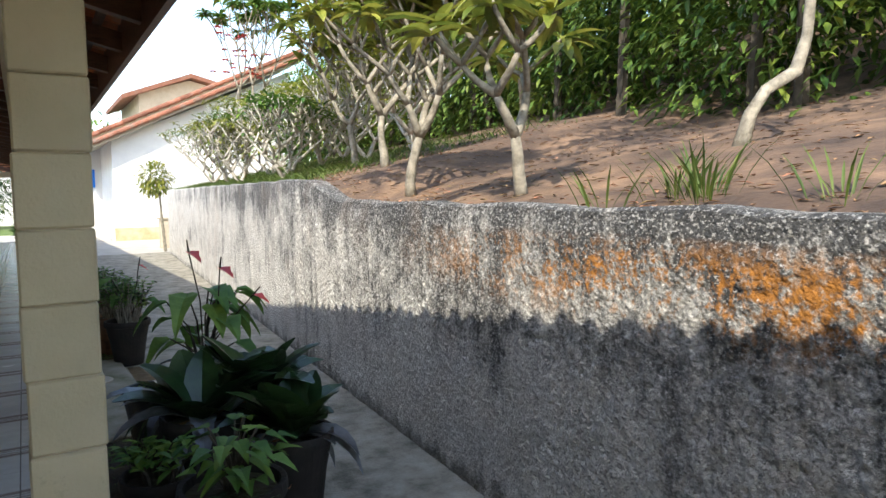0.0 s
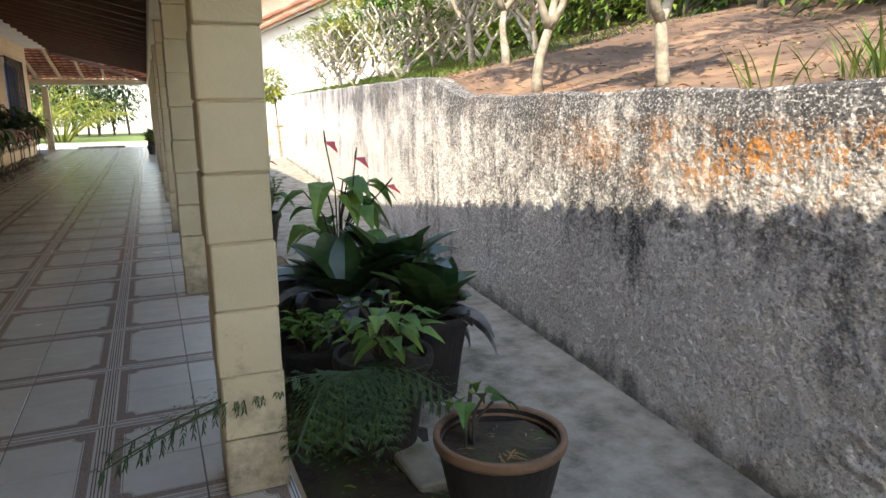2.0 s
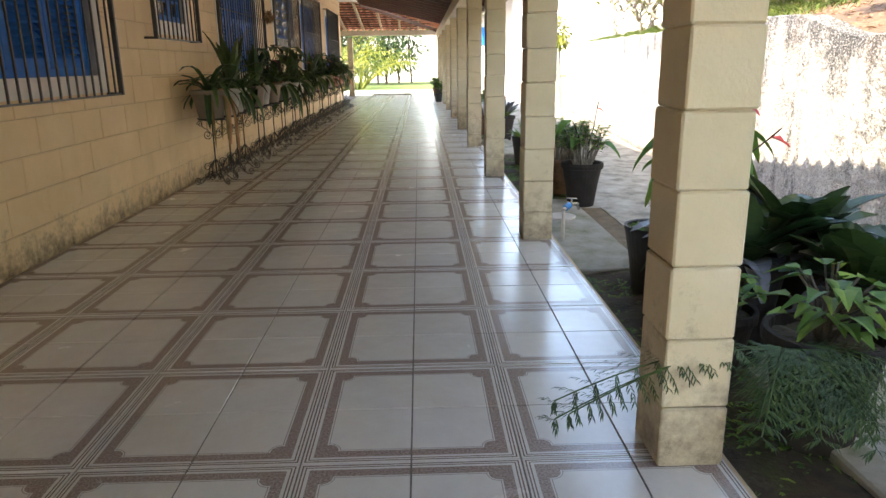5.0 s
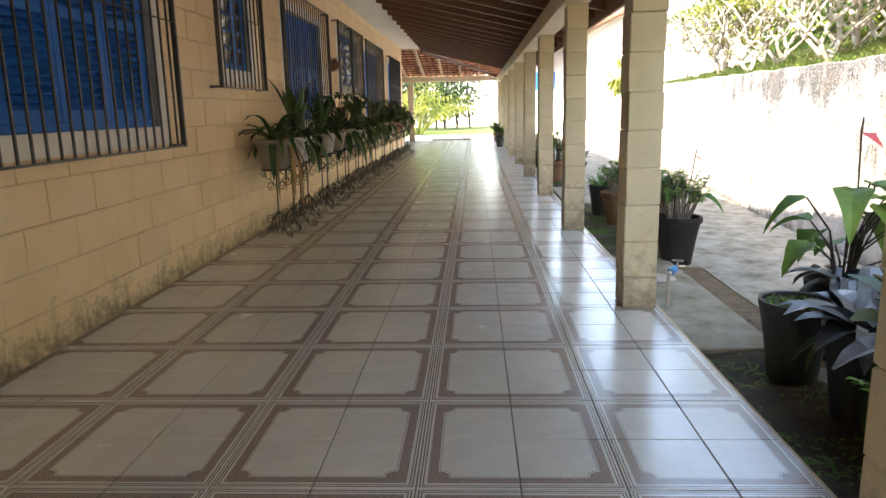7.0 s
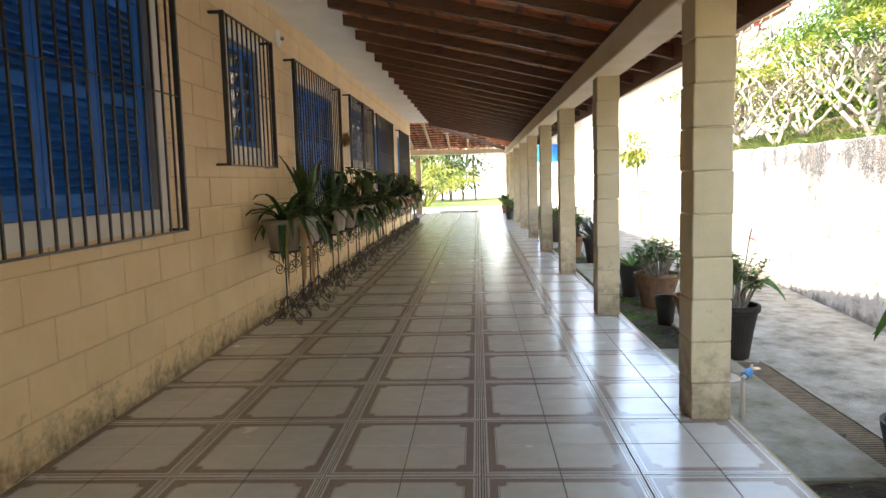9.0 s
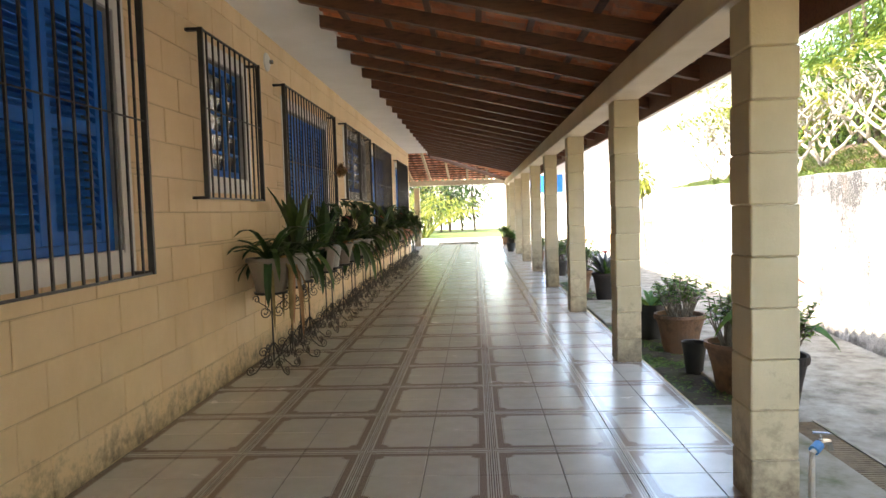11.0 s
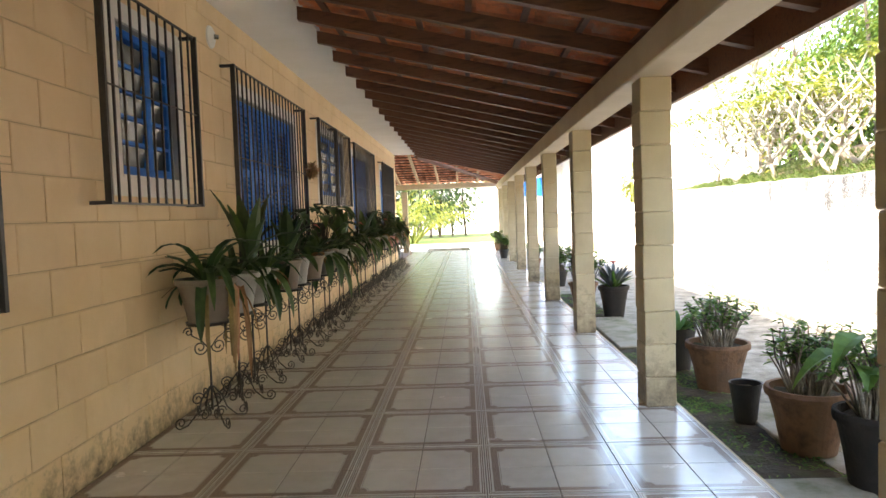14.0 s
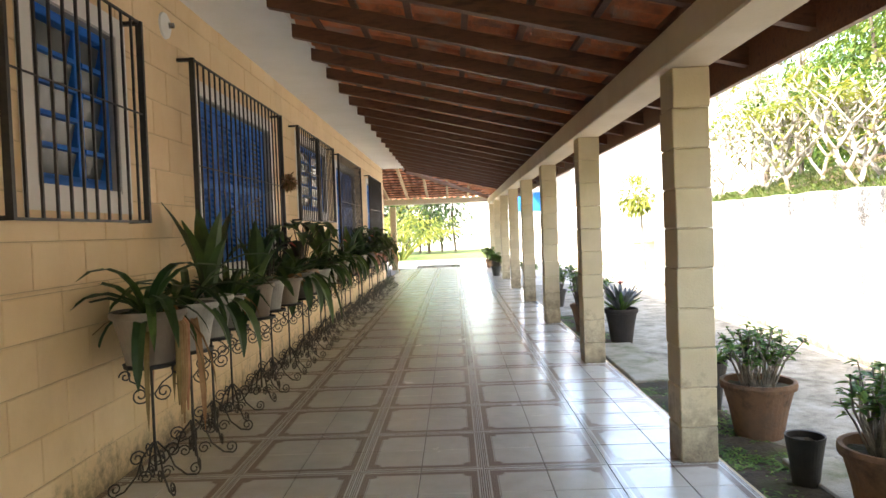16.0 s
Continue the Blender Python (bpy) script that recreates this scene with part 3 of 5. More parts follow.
for i in range(12):
    y = -7 + 2.6 * i
    x = rw(y) + 7.6 + U(-0.5, 0.8)
    pts.append((x, y, slope_z(x, y), U(5.5, 7.5), U(1.8, 2.3)))
hedge("back_trees", pts, 650, 0.24, "taller trees rising behind the hedge")
# small round-headed tree just past the wall's end
b = thing("round_bush", (3.80, 16.6, -0.07), "small tree with a thin stem and a rounded bright green head", "tree")
sh = Shell()
for i in range(650):
    a, e = U(0, 6.28), math.acos(U(-1, 1))
    w = U(0.5, 1.0)
    o = Vector((math.sin(e) * math.cos(a), math.sin(e) * math.sin(a), math.cos(e)))
    sh.leaf(o * 0.42 * w + Vector((-0.08, 0, 1.84)), o + Vector((U(-0.6, 0.6), U(-0.6, 0.6), U(-0.6, 0.6))), U(0.10, 0.20), 0.05, 0.5, 2)
part("foliage", sh, BRIGHT, b)
part("stem", Shell().tube([(0.1, 0, 0), (0.05, 0.02, 0.8), (0.02, 0, 1.4), (-0.05, 0.05, 1.9)], [0.04, 0.034, 0.026, 0.01], 7).tube([(0.02, 0, 1.4), (0.18, 0.1, 1.95)], [0.02, 0.008], 5), BARK, b)

# ---- house wall with its windows ----
# y0, y1, z0, z1 of the opening; y0, y1, z0, z1 of the grille
WINDOWS = [
    (1.28, 3.27, 1.00, 2.20, 1.16, 3.37, 0.88, 2.33, "shutter"),
    (4.46, 5.18, 1.43, 2.24, 4.13, 5.27, 1.28, 2.34, "glass"),
    (6.30, 8.08, 0.98, 2.17, 5.97, 8.18, 0.86, 2.33, "shutter"),
    (9.25, 10.9, 1.46, 2.24, 8.87, 11.0, 1.34, 2.35, "glass"),
    (11.7, 13.5, 0.98, 2.17, 11.4, 13.67, 0.86, 2.33, "shutter"),
    (15.2, 16.8, 0.98, 2.17, 14.9, 16.98, 0.86, 2.30, "shutter"),
    (-2.2, -0.4, 0.98, 2.17, -2.4, -0.2, 0.86, 2.33, "shutter"),
]
Y0, Y1, WALL_TOP = -7.0, 18.4, 2.73


def cut(a, b, holes):
    spans = [(a, b)]
    for h0, h1 in holes:
        out = []
        for s0, s1 in spans:
            if h1 <= s0 or h0 >= s1:
                out.append((s0, s1))
            else:
                if h0 > s0:
                    out.append((s0, h0))
                if h1 < s1:
                    out.append((h1, s1))
        spans = out
    return [s for s in spans if s[1] - s[0] > 0.012]


levels = sorted({-0.1, WALL_TOP + 0.2, *(w[2] for w in WINDOWS), *(w[3] for w in WINDOWS)})
sh = Shell()
for z0, z1 in zip(levels, levels[1:]):
    for a, b in cut(Y0, Y1, [(w[0], w[1]) for w in WINDOWS if w[2] < z1 - 1e-4 and w[3] > z0 + 1e-4]):
        sh.box(-2.16, WALL_X - 0.007, a, b, z0, z1)
wall_west = single("wall_west", sh, MORTAR, "long veranda wall of cream painted concrete blocks", "wall", kind="structure")
single("wall_end", Shell().box(-9, -2.16, Y1 - 0.2, Y1, -0.1, 2.9), BEAM, "plain cream end wall of the house", "wall", kind="structure")
# added sheet, its black colour stands for the shade inside the rooms
single("wall_back", Shell().box(-4.2, -4.0, Y0, Y1, -0.1, 2.9), DARK, "inner wall behind the windows, coloured near black for the rooms' shade", "wall", kind="structure")
single("room_ceiling", Shell().box(-9, -2.16, Y0, Y1, 2.93, 3.0), SOFFIT, "plain ceiling slab over the rooms", "ceiling", kind="structure")

# windows
for y0, y1, z0, z1, g0, g1, h0, h1, kind in WINDOWS:
    yc = (y0 + y1) / 2
    w = thing("window_1", (WALL_X, yc, z0), "blue louvred shutter window in a white surround" if kind == "shutter" else "blue steel window with ribbed glass in a white surround", "window", "windows of the veranda wall", "structure")
    hw, hh = (y1 - y0) / 2, z1 - z0
    s = 0.10
    sur = Shell()
    sur.box(0.001, 0.006, -hw - s, hw + s, -s, 0).box(0.001, 0.006, -hw - s, hw + s, hh, hh + s)
    sur.box(0.001, 0.006, -hw - s, -hw, 0, hh).box(0.001, 0.006, hw, hw + s, 0, hh)
    part("surround", sur, WHITE, w, "white painted surround")
    rev = Shell()
    rev.box(-0.2, 0.003, -hw - 0.0, -hw + 0.012, 0, hh).box(-0.2, 0.003, hw - 0.012, hw, 0, hh)
    rev.box(-0.2, 0.003, -hw + 0.012, hw - 0.012, hh - 0.012, hh)
    part("reveal", rev, GREY, w, "grey reveal")
    part("sill", Shell().box(-0.2, 0.004, -hw + 0.012, hw - 0.012, 0, 0.014), WHITE, w)
    f = 0.045
    fr = Shell()
    fr.box(-0.100, -0.040, -hw + 0.012, -hw + 0.012 + f, 0.014, hh - 0.012, 0.004).box(-0.100, -0.040, hw - 0.012 - f, hw - 0.012, 0.014, hh - 0.012, 0.004)
    fr.box(-0.100, -0.040, -hw + f, hw - f, 0.014, 0.014 + f, 0.004).box(-0.100, -0.040, -hw + f, hw - f, hh - 0.012 - f, hh - 0.012, 0.004)
    frame_part = part("window_frame", fr, BLUE, w, "blue painted frame")
    if kind == "shutter":
        nleaf = 4
        lw = (2 * hw - 2 * f - 0.024) / nleaf
        for k in range(nleaf):
            a = -hw + f + 0.012 + k * lw
            lf = Shell()
            lf.box(-0.080, -0.045, a + 0.002, a + 0.06, 0.06, hh - 0.06, 0.003).box(-0.080, -0.045, a + lw - 0.06, a + lw - 0.002, 0.06, hh - 0.06, 0.003)
            for zz in (0.06, hh / 2 - 0.03, hh - 0.12):
                lf.box(-0.078, -0.047, a + 0.06, a + lw - 0.06, zz, zz + 0.06)
            leaf_part = part("shutter", lf, BLUE, w)
            sl = Shell()
            n = int((hh - 0.2) / 0.042)
            for i in range(n):
                z = 0.11 + i * 0.042
                ya, yb = a + 0.058, a + lw - 0.058
                sl.add([(-0.078, ya, z + 0.028), (-0.078, yb, z + 0.028), (-0.050, yb, z), (-0.050, ya, z), (-0.075, ya, z + 0.034), (-0.075, yb, z + 0.034), (-0.047, yb, z + 0.006), (-0.047, ya, z + 0.006)],
                       [(0, 1, 2, 3), (7, 6, 5, 4), (3, 2, 6, 7), (0, 4, 5, 1)])
            part("louvres", sl, BLUE, leaf_part)
        part("backing", Shell().box(-0.19, -0.18, -hw, hw, 0.0, hh), BLUE, w)
    else:
        part("mullion", Shell().box(-0.095, -0.045, 0.05, 0.11, 0.05, hh - 0.05, 0.003), BLUE, w)
        n = 5
        ph = (hh - 0.12) / n
        for i in range(n):
            z = 0.06 + i * ph
            for ya, yb in ((-hw + f + 0.012, 0.05), (0.11, hw - f - 0.012)):
                part("pane", Shell().add([(-0.085, ya, z), (-0.085, yb, z), (-0.055, yb, z + ph - 0.02), (-0.055, ya, z + ph - 0.02)], [(0, 1, 2, 3)]), GLASS, w)
                part("pane_rail", Shell().box(-0.090, -0.040, ya, yb, z - 0.014, z + 0.006), BLUE, w)
    # iron grille
    g = thing("window_grille", (WALL_X, (g0 + g1) / 2, h0), "black iron bar grille standing proud of the window", "grille", "window grilles")
    gw, gh, px = (g1 - g0) / 2, h1 - h0, 0.094
    halves = [(-gw, -0.03), (0.03, gw)] if (kind == "glass" and gw > 0.8) else [(-gw, gw)]
    for a, b in halves:
        part("grille_frame", Shell().box(px - 0.016, px + 0.016, a, a + 0.02, 0, gh).box(px - 0.016, px + 0.016, b - 0.02, b, 0, gh)
             .box(px - 0.006, px + 0.006, a + 0.02, b - 0.02, 0, 0.012).box(px - 0.006, px + 0.006, a + 0.02, b - 0.02, gh - 0.012, gh), IRON, g)
        for yy in (a, b - 0.03):
            for zz in (0.0, gh - 0.02):
                part("bracket", Shell().box(-0.01, px, yy, yy + 0.03, zz, zz + 0.018), IRON, g)
        part("cross_rod", Shell().tube([(px, a, gh * 0.54), (px, b, gh * 0.54)], 0.005, 6), IRON, g)
        nb = max(3, round((b - a) / 0.105))
        bm_ = Shell().box(-0.0055, 0.0055, -0.0055, 0.0055, 0.01, gh - 0.01).mesh("bar", IRON)
        for i in range(1, nb):
            o = new("bar", bm_)
            o.parent, o.location = g, (px, a + (b - a) * i / nb, 0)

# porcelain knob lamp on the wall
k = thing("wall_lamp", (WALL_X, 5.81, 2.485), "small round white lamp base fixed high on the wall", "lamp")
part("base", Shell().add([(x, y, z) for (y, z, x) in []], []).tube([(0, 0, 0), (0.012, 0, 0), (0.03, 0, 0)], [0.08, 0.076, 0.04], 20), WHITE, k)
part("holder", Shell().tube([(0.03, 0, 0), (0.06, 0.01, 0.0)], [0.018, 0.016], 12), CHROME, k)
# thin wire strung along the wall from plant to plant
single("plant_wire", Shell().tube([(WALL_X + 0.13, 5.6, 1.15), (WALL_X + 0.13, 7.0, 1.45), (WALL_X + 0.13, 8.4, 1.75)], 0.003, 5), IRON, "thin wire tied across the window grille", "wire")

# ---- veranda roof ----
SLOPE = 0.235


def rz(x):
    """Underside of the rafters."""
    return 2.115 - SLOPE * (x - 0.8)


EAVE = 1.36
single("soffit_ceiling", Shell().box(-2.16, -1.37, Y0, Y1 + 0.05, WALL_TOP, WALL_TOP + 0.14), SOFFIT, "flat white plaster soffit along the house wall", "ceiling", kind="structure")
raft = Shell().add([(-1.37, -0.03, rz(-1.37)), (EAVE - 0.03, -0.03, rz(EAVE - 0.03)), (EAVE - 0.03, -0.03, rz(EAVE - 0.03) + 0.095), (-1.37, -0.03, rz(-1.37) + 0.095),
                    (-1.37, 0.03, rz(-1.37)), (EAVE - 0.03, 0.03, rz(EAVE - 0.03)), (EAVE - 0.03, 0.03, rz(EAVE - 0.03) + 0.095), (-1.37, 0.03, rz(-1.37) + 0.095)],
                   [(0, 1, 2, 3), (7, 6, 5, 4), (0, 4, 5, 1), (3, 2, 6, 7), (0, 3, 7, 4), (1, 5, 6, 2)]).mesh("rafter", RAFTER)
RAFTER_STEP = 0.667
y = -6.68
while y < Y1 + 0.1:
    o = new("rafter", raft)
    o.location = (0, y, 0)
    tagged(o, "dark brown stained timber rafter under the veranda roof", "rafter", "veranda rafters", "structure")
    y += RAFTER_STEP
single("fascia_trim", Shell().add([(EAVE - 0.03, Y0, rz(EAVE) - 0.05), (EAVE, Y0, rz(EAVE) - 0.05), (EAVE, Y0, rz(EAVE) + 0.16), (EAVE - 0.03, Y0, rz(EAVE) + 0.16),
                                   (EAVE - 0.03, 22.9, rz(EAVE) - 0.05), (EAVE, 22.9, rz(EAVE) - 0.05), (EAVE, 22.9, rz(EAVE) + 0.16), (EAVE - 0.03, 22.9, rz(EAVE) + 0.16)],
                                  [(0, 1, 2, 3), (7, 6, 5, 4), (0, 4, 5, 1), (3, 2, 6, 7), (0, 3, 7, 4), (1, 5, 6, 2)]), RAFTER, "dark timber eaves board", "trim", kind="structure")
bat = Shell()
x = -1.5
while x < EAVE - 0.05:
    z = rz(x) + 0.095
    bat.box(x - 0.02, x + 0.02, Y0, Y1 + 1.2, z, z + 0.025)
    x += 0.34
single("roof_battens", bat, RAFTER, "thin dark battens carrying the roof tiles", "battens", kind="structure")


def tile_rows(x_hi, x_lo, z_of, a, b, axis, wave=0.2, amp=0.026, run=0.36):
    """Rows of curved clay tiles, each row lapping over the one below, in one shell. a, b: start and end along the eave, as functions of the way down."""
    sh = Shell()
    n = int((x_lo - x_hi) / run) + 1
    for i in range(n):
        s0, s1 = x_hi + i * run - 0.05, x_hi + (i + 1) * run
        ya, yb = a(x_hi + i * run), b(x_hi + i * run)
        t = ya
        while t < yb - 0.01:
            jit = U(-0.012, 0.012)
            vs = []
            for s, lift in ((s0, 0.0), (s1 + jit, 0.022)):
                for up in (0, 0.014):
                    for k in range(9):
                        w = t + wave * k / 8
                        h = amp * math.sin(2 * math.pi * k / 8 - math.pi / 2)
                        p = (s, w, z_of(s) + amp + h + lift + up) if axis == "x" else (w, s, z_of(s) + amp + h + lift + up)
                        vs.append(p)
            fs = []
            for k in range(8):
                fs += [(k, k + 1, 18 + k + 1, 18 + k), (9 + k, 27 + k, 27 + k + 1, 9 + k + 1), (18 + k, 18 + k + 1, 27 + k + 1, 27 + k)]
            sh.add(vs, fs)
            t += wave
    return sh


YC = 22.85   # outer corner of the veranda roof


def hip(x):
    return Y1 + (YC + 0.4 - Y1) * (x + 1.37) / (EAVE + 1.37)


single("roof_ceiling", tile_rows(-1.84, EAVE + 0.02, lambda s: rz(s) + 0.12, lambda s: Y0, lambda s: max(Y1, hip(s)), "x", wave=0.145, amp=0.022), CLAY, "weathered red clay tile roof seen from below", "roof", kind="structure")
single("upper_roof", Shell().box(-9, -1.6, Y0, Y1, 3.05, 3.15), CLAY, "house roof above the rooms", "roof", kind="structure")


def fz(s):
    """Underside of the cross roof at the far end, falling away from the house."""
    return 2.15 + (YC - s) * 0.16


single("far_roof_ceiling", tile_rows(Y1 - 0.4, YC + 0.5, lambda s: fz(s) + 0.14, lambda s: -8.0, lambda s: -1.37 + (s - Y1) / (YC + 0.4 - Y1) * (EAVE + 1.37), "y", run=0.33), CLAY, "clay tile roof round the house corner seen from below", "roof", kind="structure")
fb = Shell()
s = Y1 - 0.3
while s < YC + 0.4:
    fb.box(-8, -1.37 + max(0, s - Y1) / (YC + 0.4 - Y1) * (EAVE + 1.37), s - 0.02, s + 0.02, fz(s) + 0.11, fz(s) + 0.138)
    s += 0.33
single("far_battens", fb, RAFTER, "battens under the corner roof", "battens", kind="structure")
for i in range(10):
    x = 0.2 - i * 0.62
    s0 = max(Y1 + (YC + 0.4 - Y1) * (x + 1.37) / (EAVE + 1.37), Y1 - 0.3)
    single("rafter", Shell().add([(x - .03, s0, fz(s0)), (x + .03, s0, fz(s0)), (x + .03, s0, fz(s0) + .108), (x - .03, s0, fz(s0) + .108), (x - .03, YC + .4, fz(YC + .4)), (x + .03, YC + .4, fz(YC + .4)), (x + .03, YC + .4, fz(YC + .4) + .108), (x - .03, YC + .4, fz(YC + .4) + .108)],
                               [(3, 2, 1, 0), (4, 5, 6, 7), (0, 1, 5, 4), (2, 3, 7, 6), (1, 2, 6, 5), (3, 0, 4, 7)]), MORTAR, "pale timber rafter under the corner roof", "rafter", "corner rafters", "structure")
single("hip_rafter", Shell().tube([(-1.40, Y1, rz(-1.4) + 0.03), (EAVE - 0.1, YC + 0.2, rz(EAVE) + 0.03)], 0.06, 4), RAFTER, "dark timber hip rafter at the roof corner", "rafter", kind="structure")

# ---- beam and columns ----
single("veranda_beam", Shell().box(0.79, 1.015, Y0, YC - 0.18, 1.93, 2.105, 0.008), BEAM, "long cream painted concrete beam on the columns", "beam", kind="structure")
single("end_beam", Shell().box(-8, 1.015, YC - 0.175, YC + 0.02, 2.0, 2.16, 0.006), BEAM, "cream concrete beam across the veranda's far end", "beam", kind="structure")
jit = random.Random(3)


def column(x, y, label):
    c = thing("column", (x, y, 0), label, "column", "veranda columns")
    core = Shell().box(-0.078, 0.078, 0.012, 0.188, 0, 1.932)
    part("mortar", core, BEAM, c)
    z = 0.0
    for i in range(10):
        z1 = min(1.931, z + (0.175 if i == 0 else 0.195))
        dx, dy = jit.uniform(-0.004, 0.004), jit.uniform(-0.004, 0.004)
        o = part("block", Shell().box(-0.09 + dx, 0.09 + dx, dy, 0.2 + dy, z + (0.0 if i == 0 else 0.0012), z1 - 0.0012, 0.0055), COLUMN, c)
        z = z1
    return c


for i, y in enumerate((-7.4, -4.93, -2.44, 0.04, 2.525, 5.0, 7.51, 10.0, 12.5, 15.0, 17.5, 20.0, 22.5)):
    column(0.92, y, "square column of stacked cream painted concrete blocks, grimy at its foot")
column(-2.12, YC - 0.25, "square column of stacked cream painted concrete blocks under the end beam")

# ---- pots and plants in the bed ----
def pot(at, r, h, material, label, rim=True, soil=0.04, rim_mat=None):
    p = thing("plant_pot", at, label, "plant pot", "pots along the veranda")
    k = 0.66
    prof = [(r * k, 0), (r * (k + 0.31 * 0.5), h * 0.5), (r * 0.97, h * 0.86)]
    if rim:
        prof += [(r * 1.05, h * 0.87), (r * 1.07, h * 0.93), (r * 1.05, h * 0.995), (r * 1.02, h)]
    else:
        prof += [(r * 1.01, h * 0.93), (r * 1.03, h)]
    prof += [(r * 0.94, h * 0.99), (r * 0.9, h - soil - 0.03)]
    body = part("body", Shell().lathe(prof, sides=32), material, p)
    if rim_mat:
        part("rim", Shell().lathe([(r * 1.0, h * 0.925), (r * 1.045, h * 0.93), (r * 1.06, h * 0.96), (r * 1.05, h * 0.995), (r * 1.05, h * 1.012), (r * 0.96, h * 1.008), (r * 0.92, h * 0.93)], sides=32, cap=False), rim_mat, body, "worn orange rim", True)
    s = Shell()
    vs = [(0, 0, h - soil + 0.01)]
    for q in (0.5, 0.92):
        for i in range(20):
            a = 6.283 * i / 20
            vs.append((r * q * math.cos(a), r * q * math.sin(a), h - soil + U(-0.008, 0.01)))
    fs = [(0, 1 + i, 1 + (i + 1) % 20) for i in range(20)] + [(1 + i, 21 + i, 21 + (i + 1) % 20, 1 + (i + 1) % 20) for i in range(20)]
    part("soil", s.add(vs, fs), SOIL, p)
    return p


def plant(name, at, label, pieces):
    p = thing(name, at, label, "plant", "potted plants")
    for nm, shx, m in pieces:
        k = shx.per_leaf
        if k and nm in ("leaves", "broad_leaves", "flowers", "flower", "hanging_leaves", "drooping_leaves") and len(shx.v) % k == 0 and len(shx.v) // k <= 45:
            for i in range(len(shx.v) // k):
                one = Shell()
                one.v = shx.v[i * k:(i + 1) * k]
                nf = 2 * (k // 3 - 1)
                one.f = [tuple(q - i * k for q in f) for f in shx.f[i * nf:(i + 1) * nf]]
                part("flower" if nm.startswith("flower") else "leaf", one, m, p)
        else:
            tagged(part(nm, shx, m, p), kind="stuff")
    return p


def straps(n, length, width, spread, droop, z=0.0, seed=0, shape="strap"):
    q, s = random.Random(seed), Shell()
    for i in range(n):
        a = q.uniform(0, 6.28)
        s.leaf((0.02 * math.cos(a), 0.02 * math.sin(a), z), (math.cos(a) * spread * q.uniform(0.5, 1.3), math.sin(a) * spread * q.uniform(0.5, 1.3), 1), length * q.uniform(0.6, 1.15), width * q.uniform(0.8, 1.2), droop * q.uniform(0.6, 1.4), 6, shape)
    return s


def stalked(n, reach, h, size, seed=0, shape="heart", droop=0.8):
    """Leaves on stalks; gives the leaves and the stalks."""
    q, s, st = random.Random(seed), Shell(), Shell()
    for i in range(n):
        a = q.uniform(0, 6.28)
        r, z = reach * q.uniform(0.2, 1.0), h * q.uniform(0.35, 1.0)
        tip = Vector((r * math.cos(a), r * math.sin(a), z))
        st.tube([(0.02 * math.cos(a), 0.02 * math.sin(a), 0), (0.4 * tip.x, 0.4 * tip.y, z * 0.65), tuple(tip)], [0.006, 0.005, 0.004], 5)
        s.leaf(tip, (math.cos(a), math.sin(a), q.uniform(-0.3, 0.3)), size * q.uniform(0.6, 1.25), size * 0.6, droop, 5, shape)
    return s, st


def twiggy(n, r, h, size, seed=0, per=7):
    q, s, st = random.Random(seed), Shell(), Shell()
    for i in range(n):
        a = q.uniform(0, 6.28)
        e = q.uniform(0.1, 1.0)
        p0 = Vector((0.3 * r * math.cos(a), 0.3 * r * math.sin(a), -0.02))
        p2 = Vector((r * e * math.cos(a + q.uniform(-0.5, 0.5)), r * e * math.sin(a), h * q.uniform(0.5, 1.0)))
        p1 = (p0 + p2) / 2 + Vector((q.uniform(-0.03, 0.03), q.uniform(-0.03, 0.03), 0.03))
        st.tube([p0, p1, p2], [0.006, 0.005, 0.003], 5)
        for k in range(per):
            w = q.uniform(0, 6.28)
            c = p1.lerp(p2, q.uniform(0.3, 1.05))
            s.leaf(c, (math.cos(w), math.sin(w), q.uniform(-0.1, 0.9)), size * q.uniform(0.6, 1.2), size * 0.5, 0.3, 3)
    return s, st


def flower_spike(sh_st, sh_fl, foot, tip, size=0.11):
    f, t = Vector(foot), Vector(tip)
    sh_st.tube([f, (f + t) / 2 + Vector((0.02, 0, 0.03)), t], 0.004, 5)
    d = (t - f).normalized()
    sh_fl.leaf(t, (d.x + 0.5, d.y - 0.3, -0.2), size, size * 0.8, 0.3, 4, "heart")
    sh_st.tube([t, t + d * 0.07], [0.006, 0.003], 6)


SZ = -0.055
# wide terracotta pot with a sparse seedling
pot((1.49, -0.42, SZ), 0.168, 0.335, DARKPOT, "wide soot-dark clay pot with an orange rim and bare soil", False, 0.035, TERRA)
lv, st = stalked(6, 0.10, 0.16, 0.10, 3)
plant("seedling", (1.41, -0.38, SZ + 0.295), "small drooping green seedling in bare soil", [("leaves", lv, LEAF), ("stalk", st, DARKBARK)])
dry = Shell()
for i in range(70):
    a, q = U(0, 6.28), U(0, 0.13)
    dry.leaf((q * math.cos(a), q * math.sin(a), 0), (math.cos(a * 3), math.sin(a * 3), U(0.1, 0.7)), U(0.03, 0.09), 0.005, 0.8, 3)
plant("dry_weeds", (1.51, -0.44, SZ + 0.303), "withered weeds and straw on the potting soil", [("blades", dry, DRYLEAF)])
# dark pot with green ivy-like leaves
pot((1.385, 0.25, SZ), 0.165, 0.36, DARKPOT, "dark sooty pot with a thick rim")
lv, st = stalked(40, 0.15, 0.21, 0.105, 5, droop=0.35)
plant("leafy_plant", (1.39, 0.26, SZ + 0.32), "low glossy green plant spilling over its pot", [("leaves", lv, LEAF), ("stalk", st, DARKBARK)])
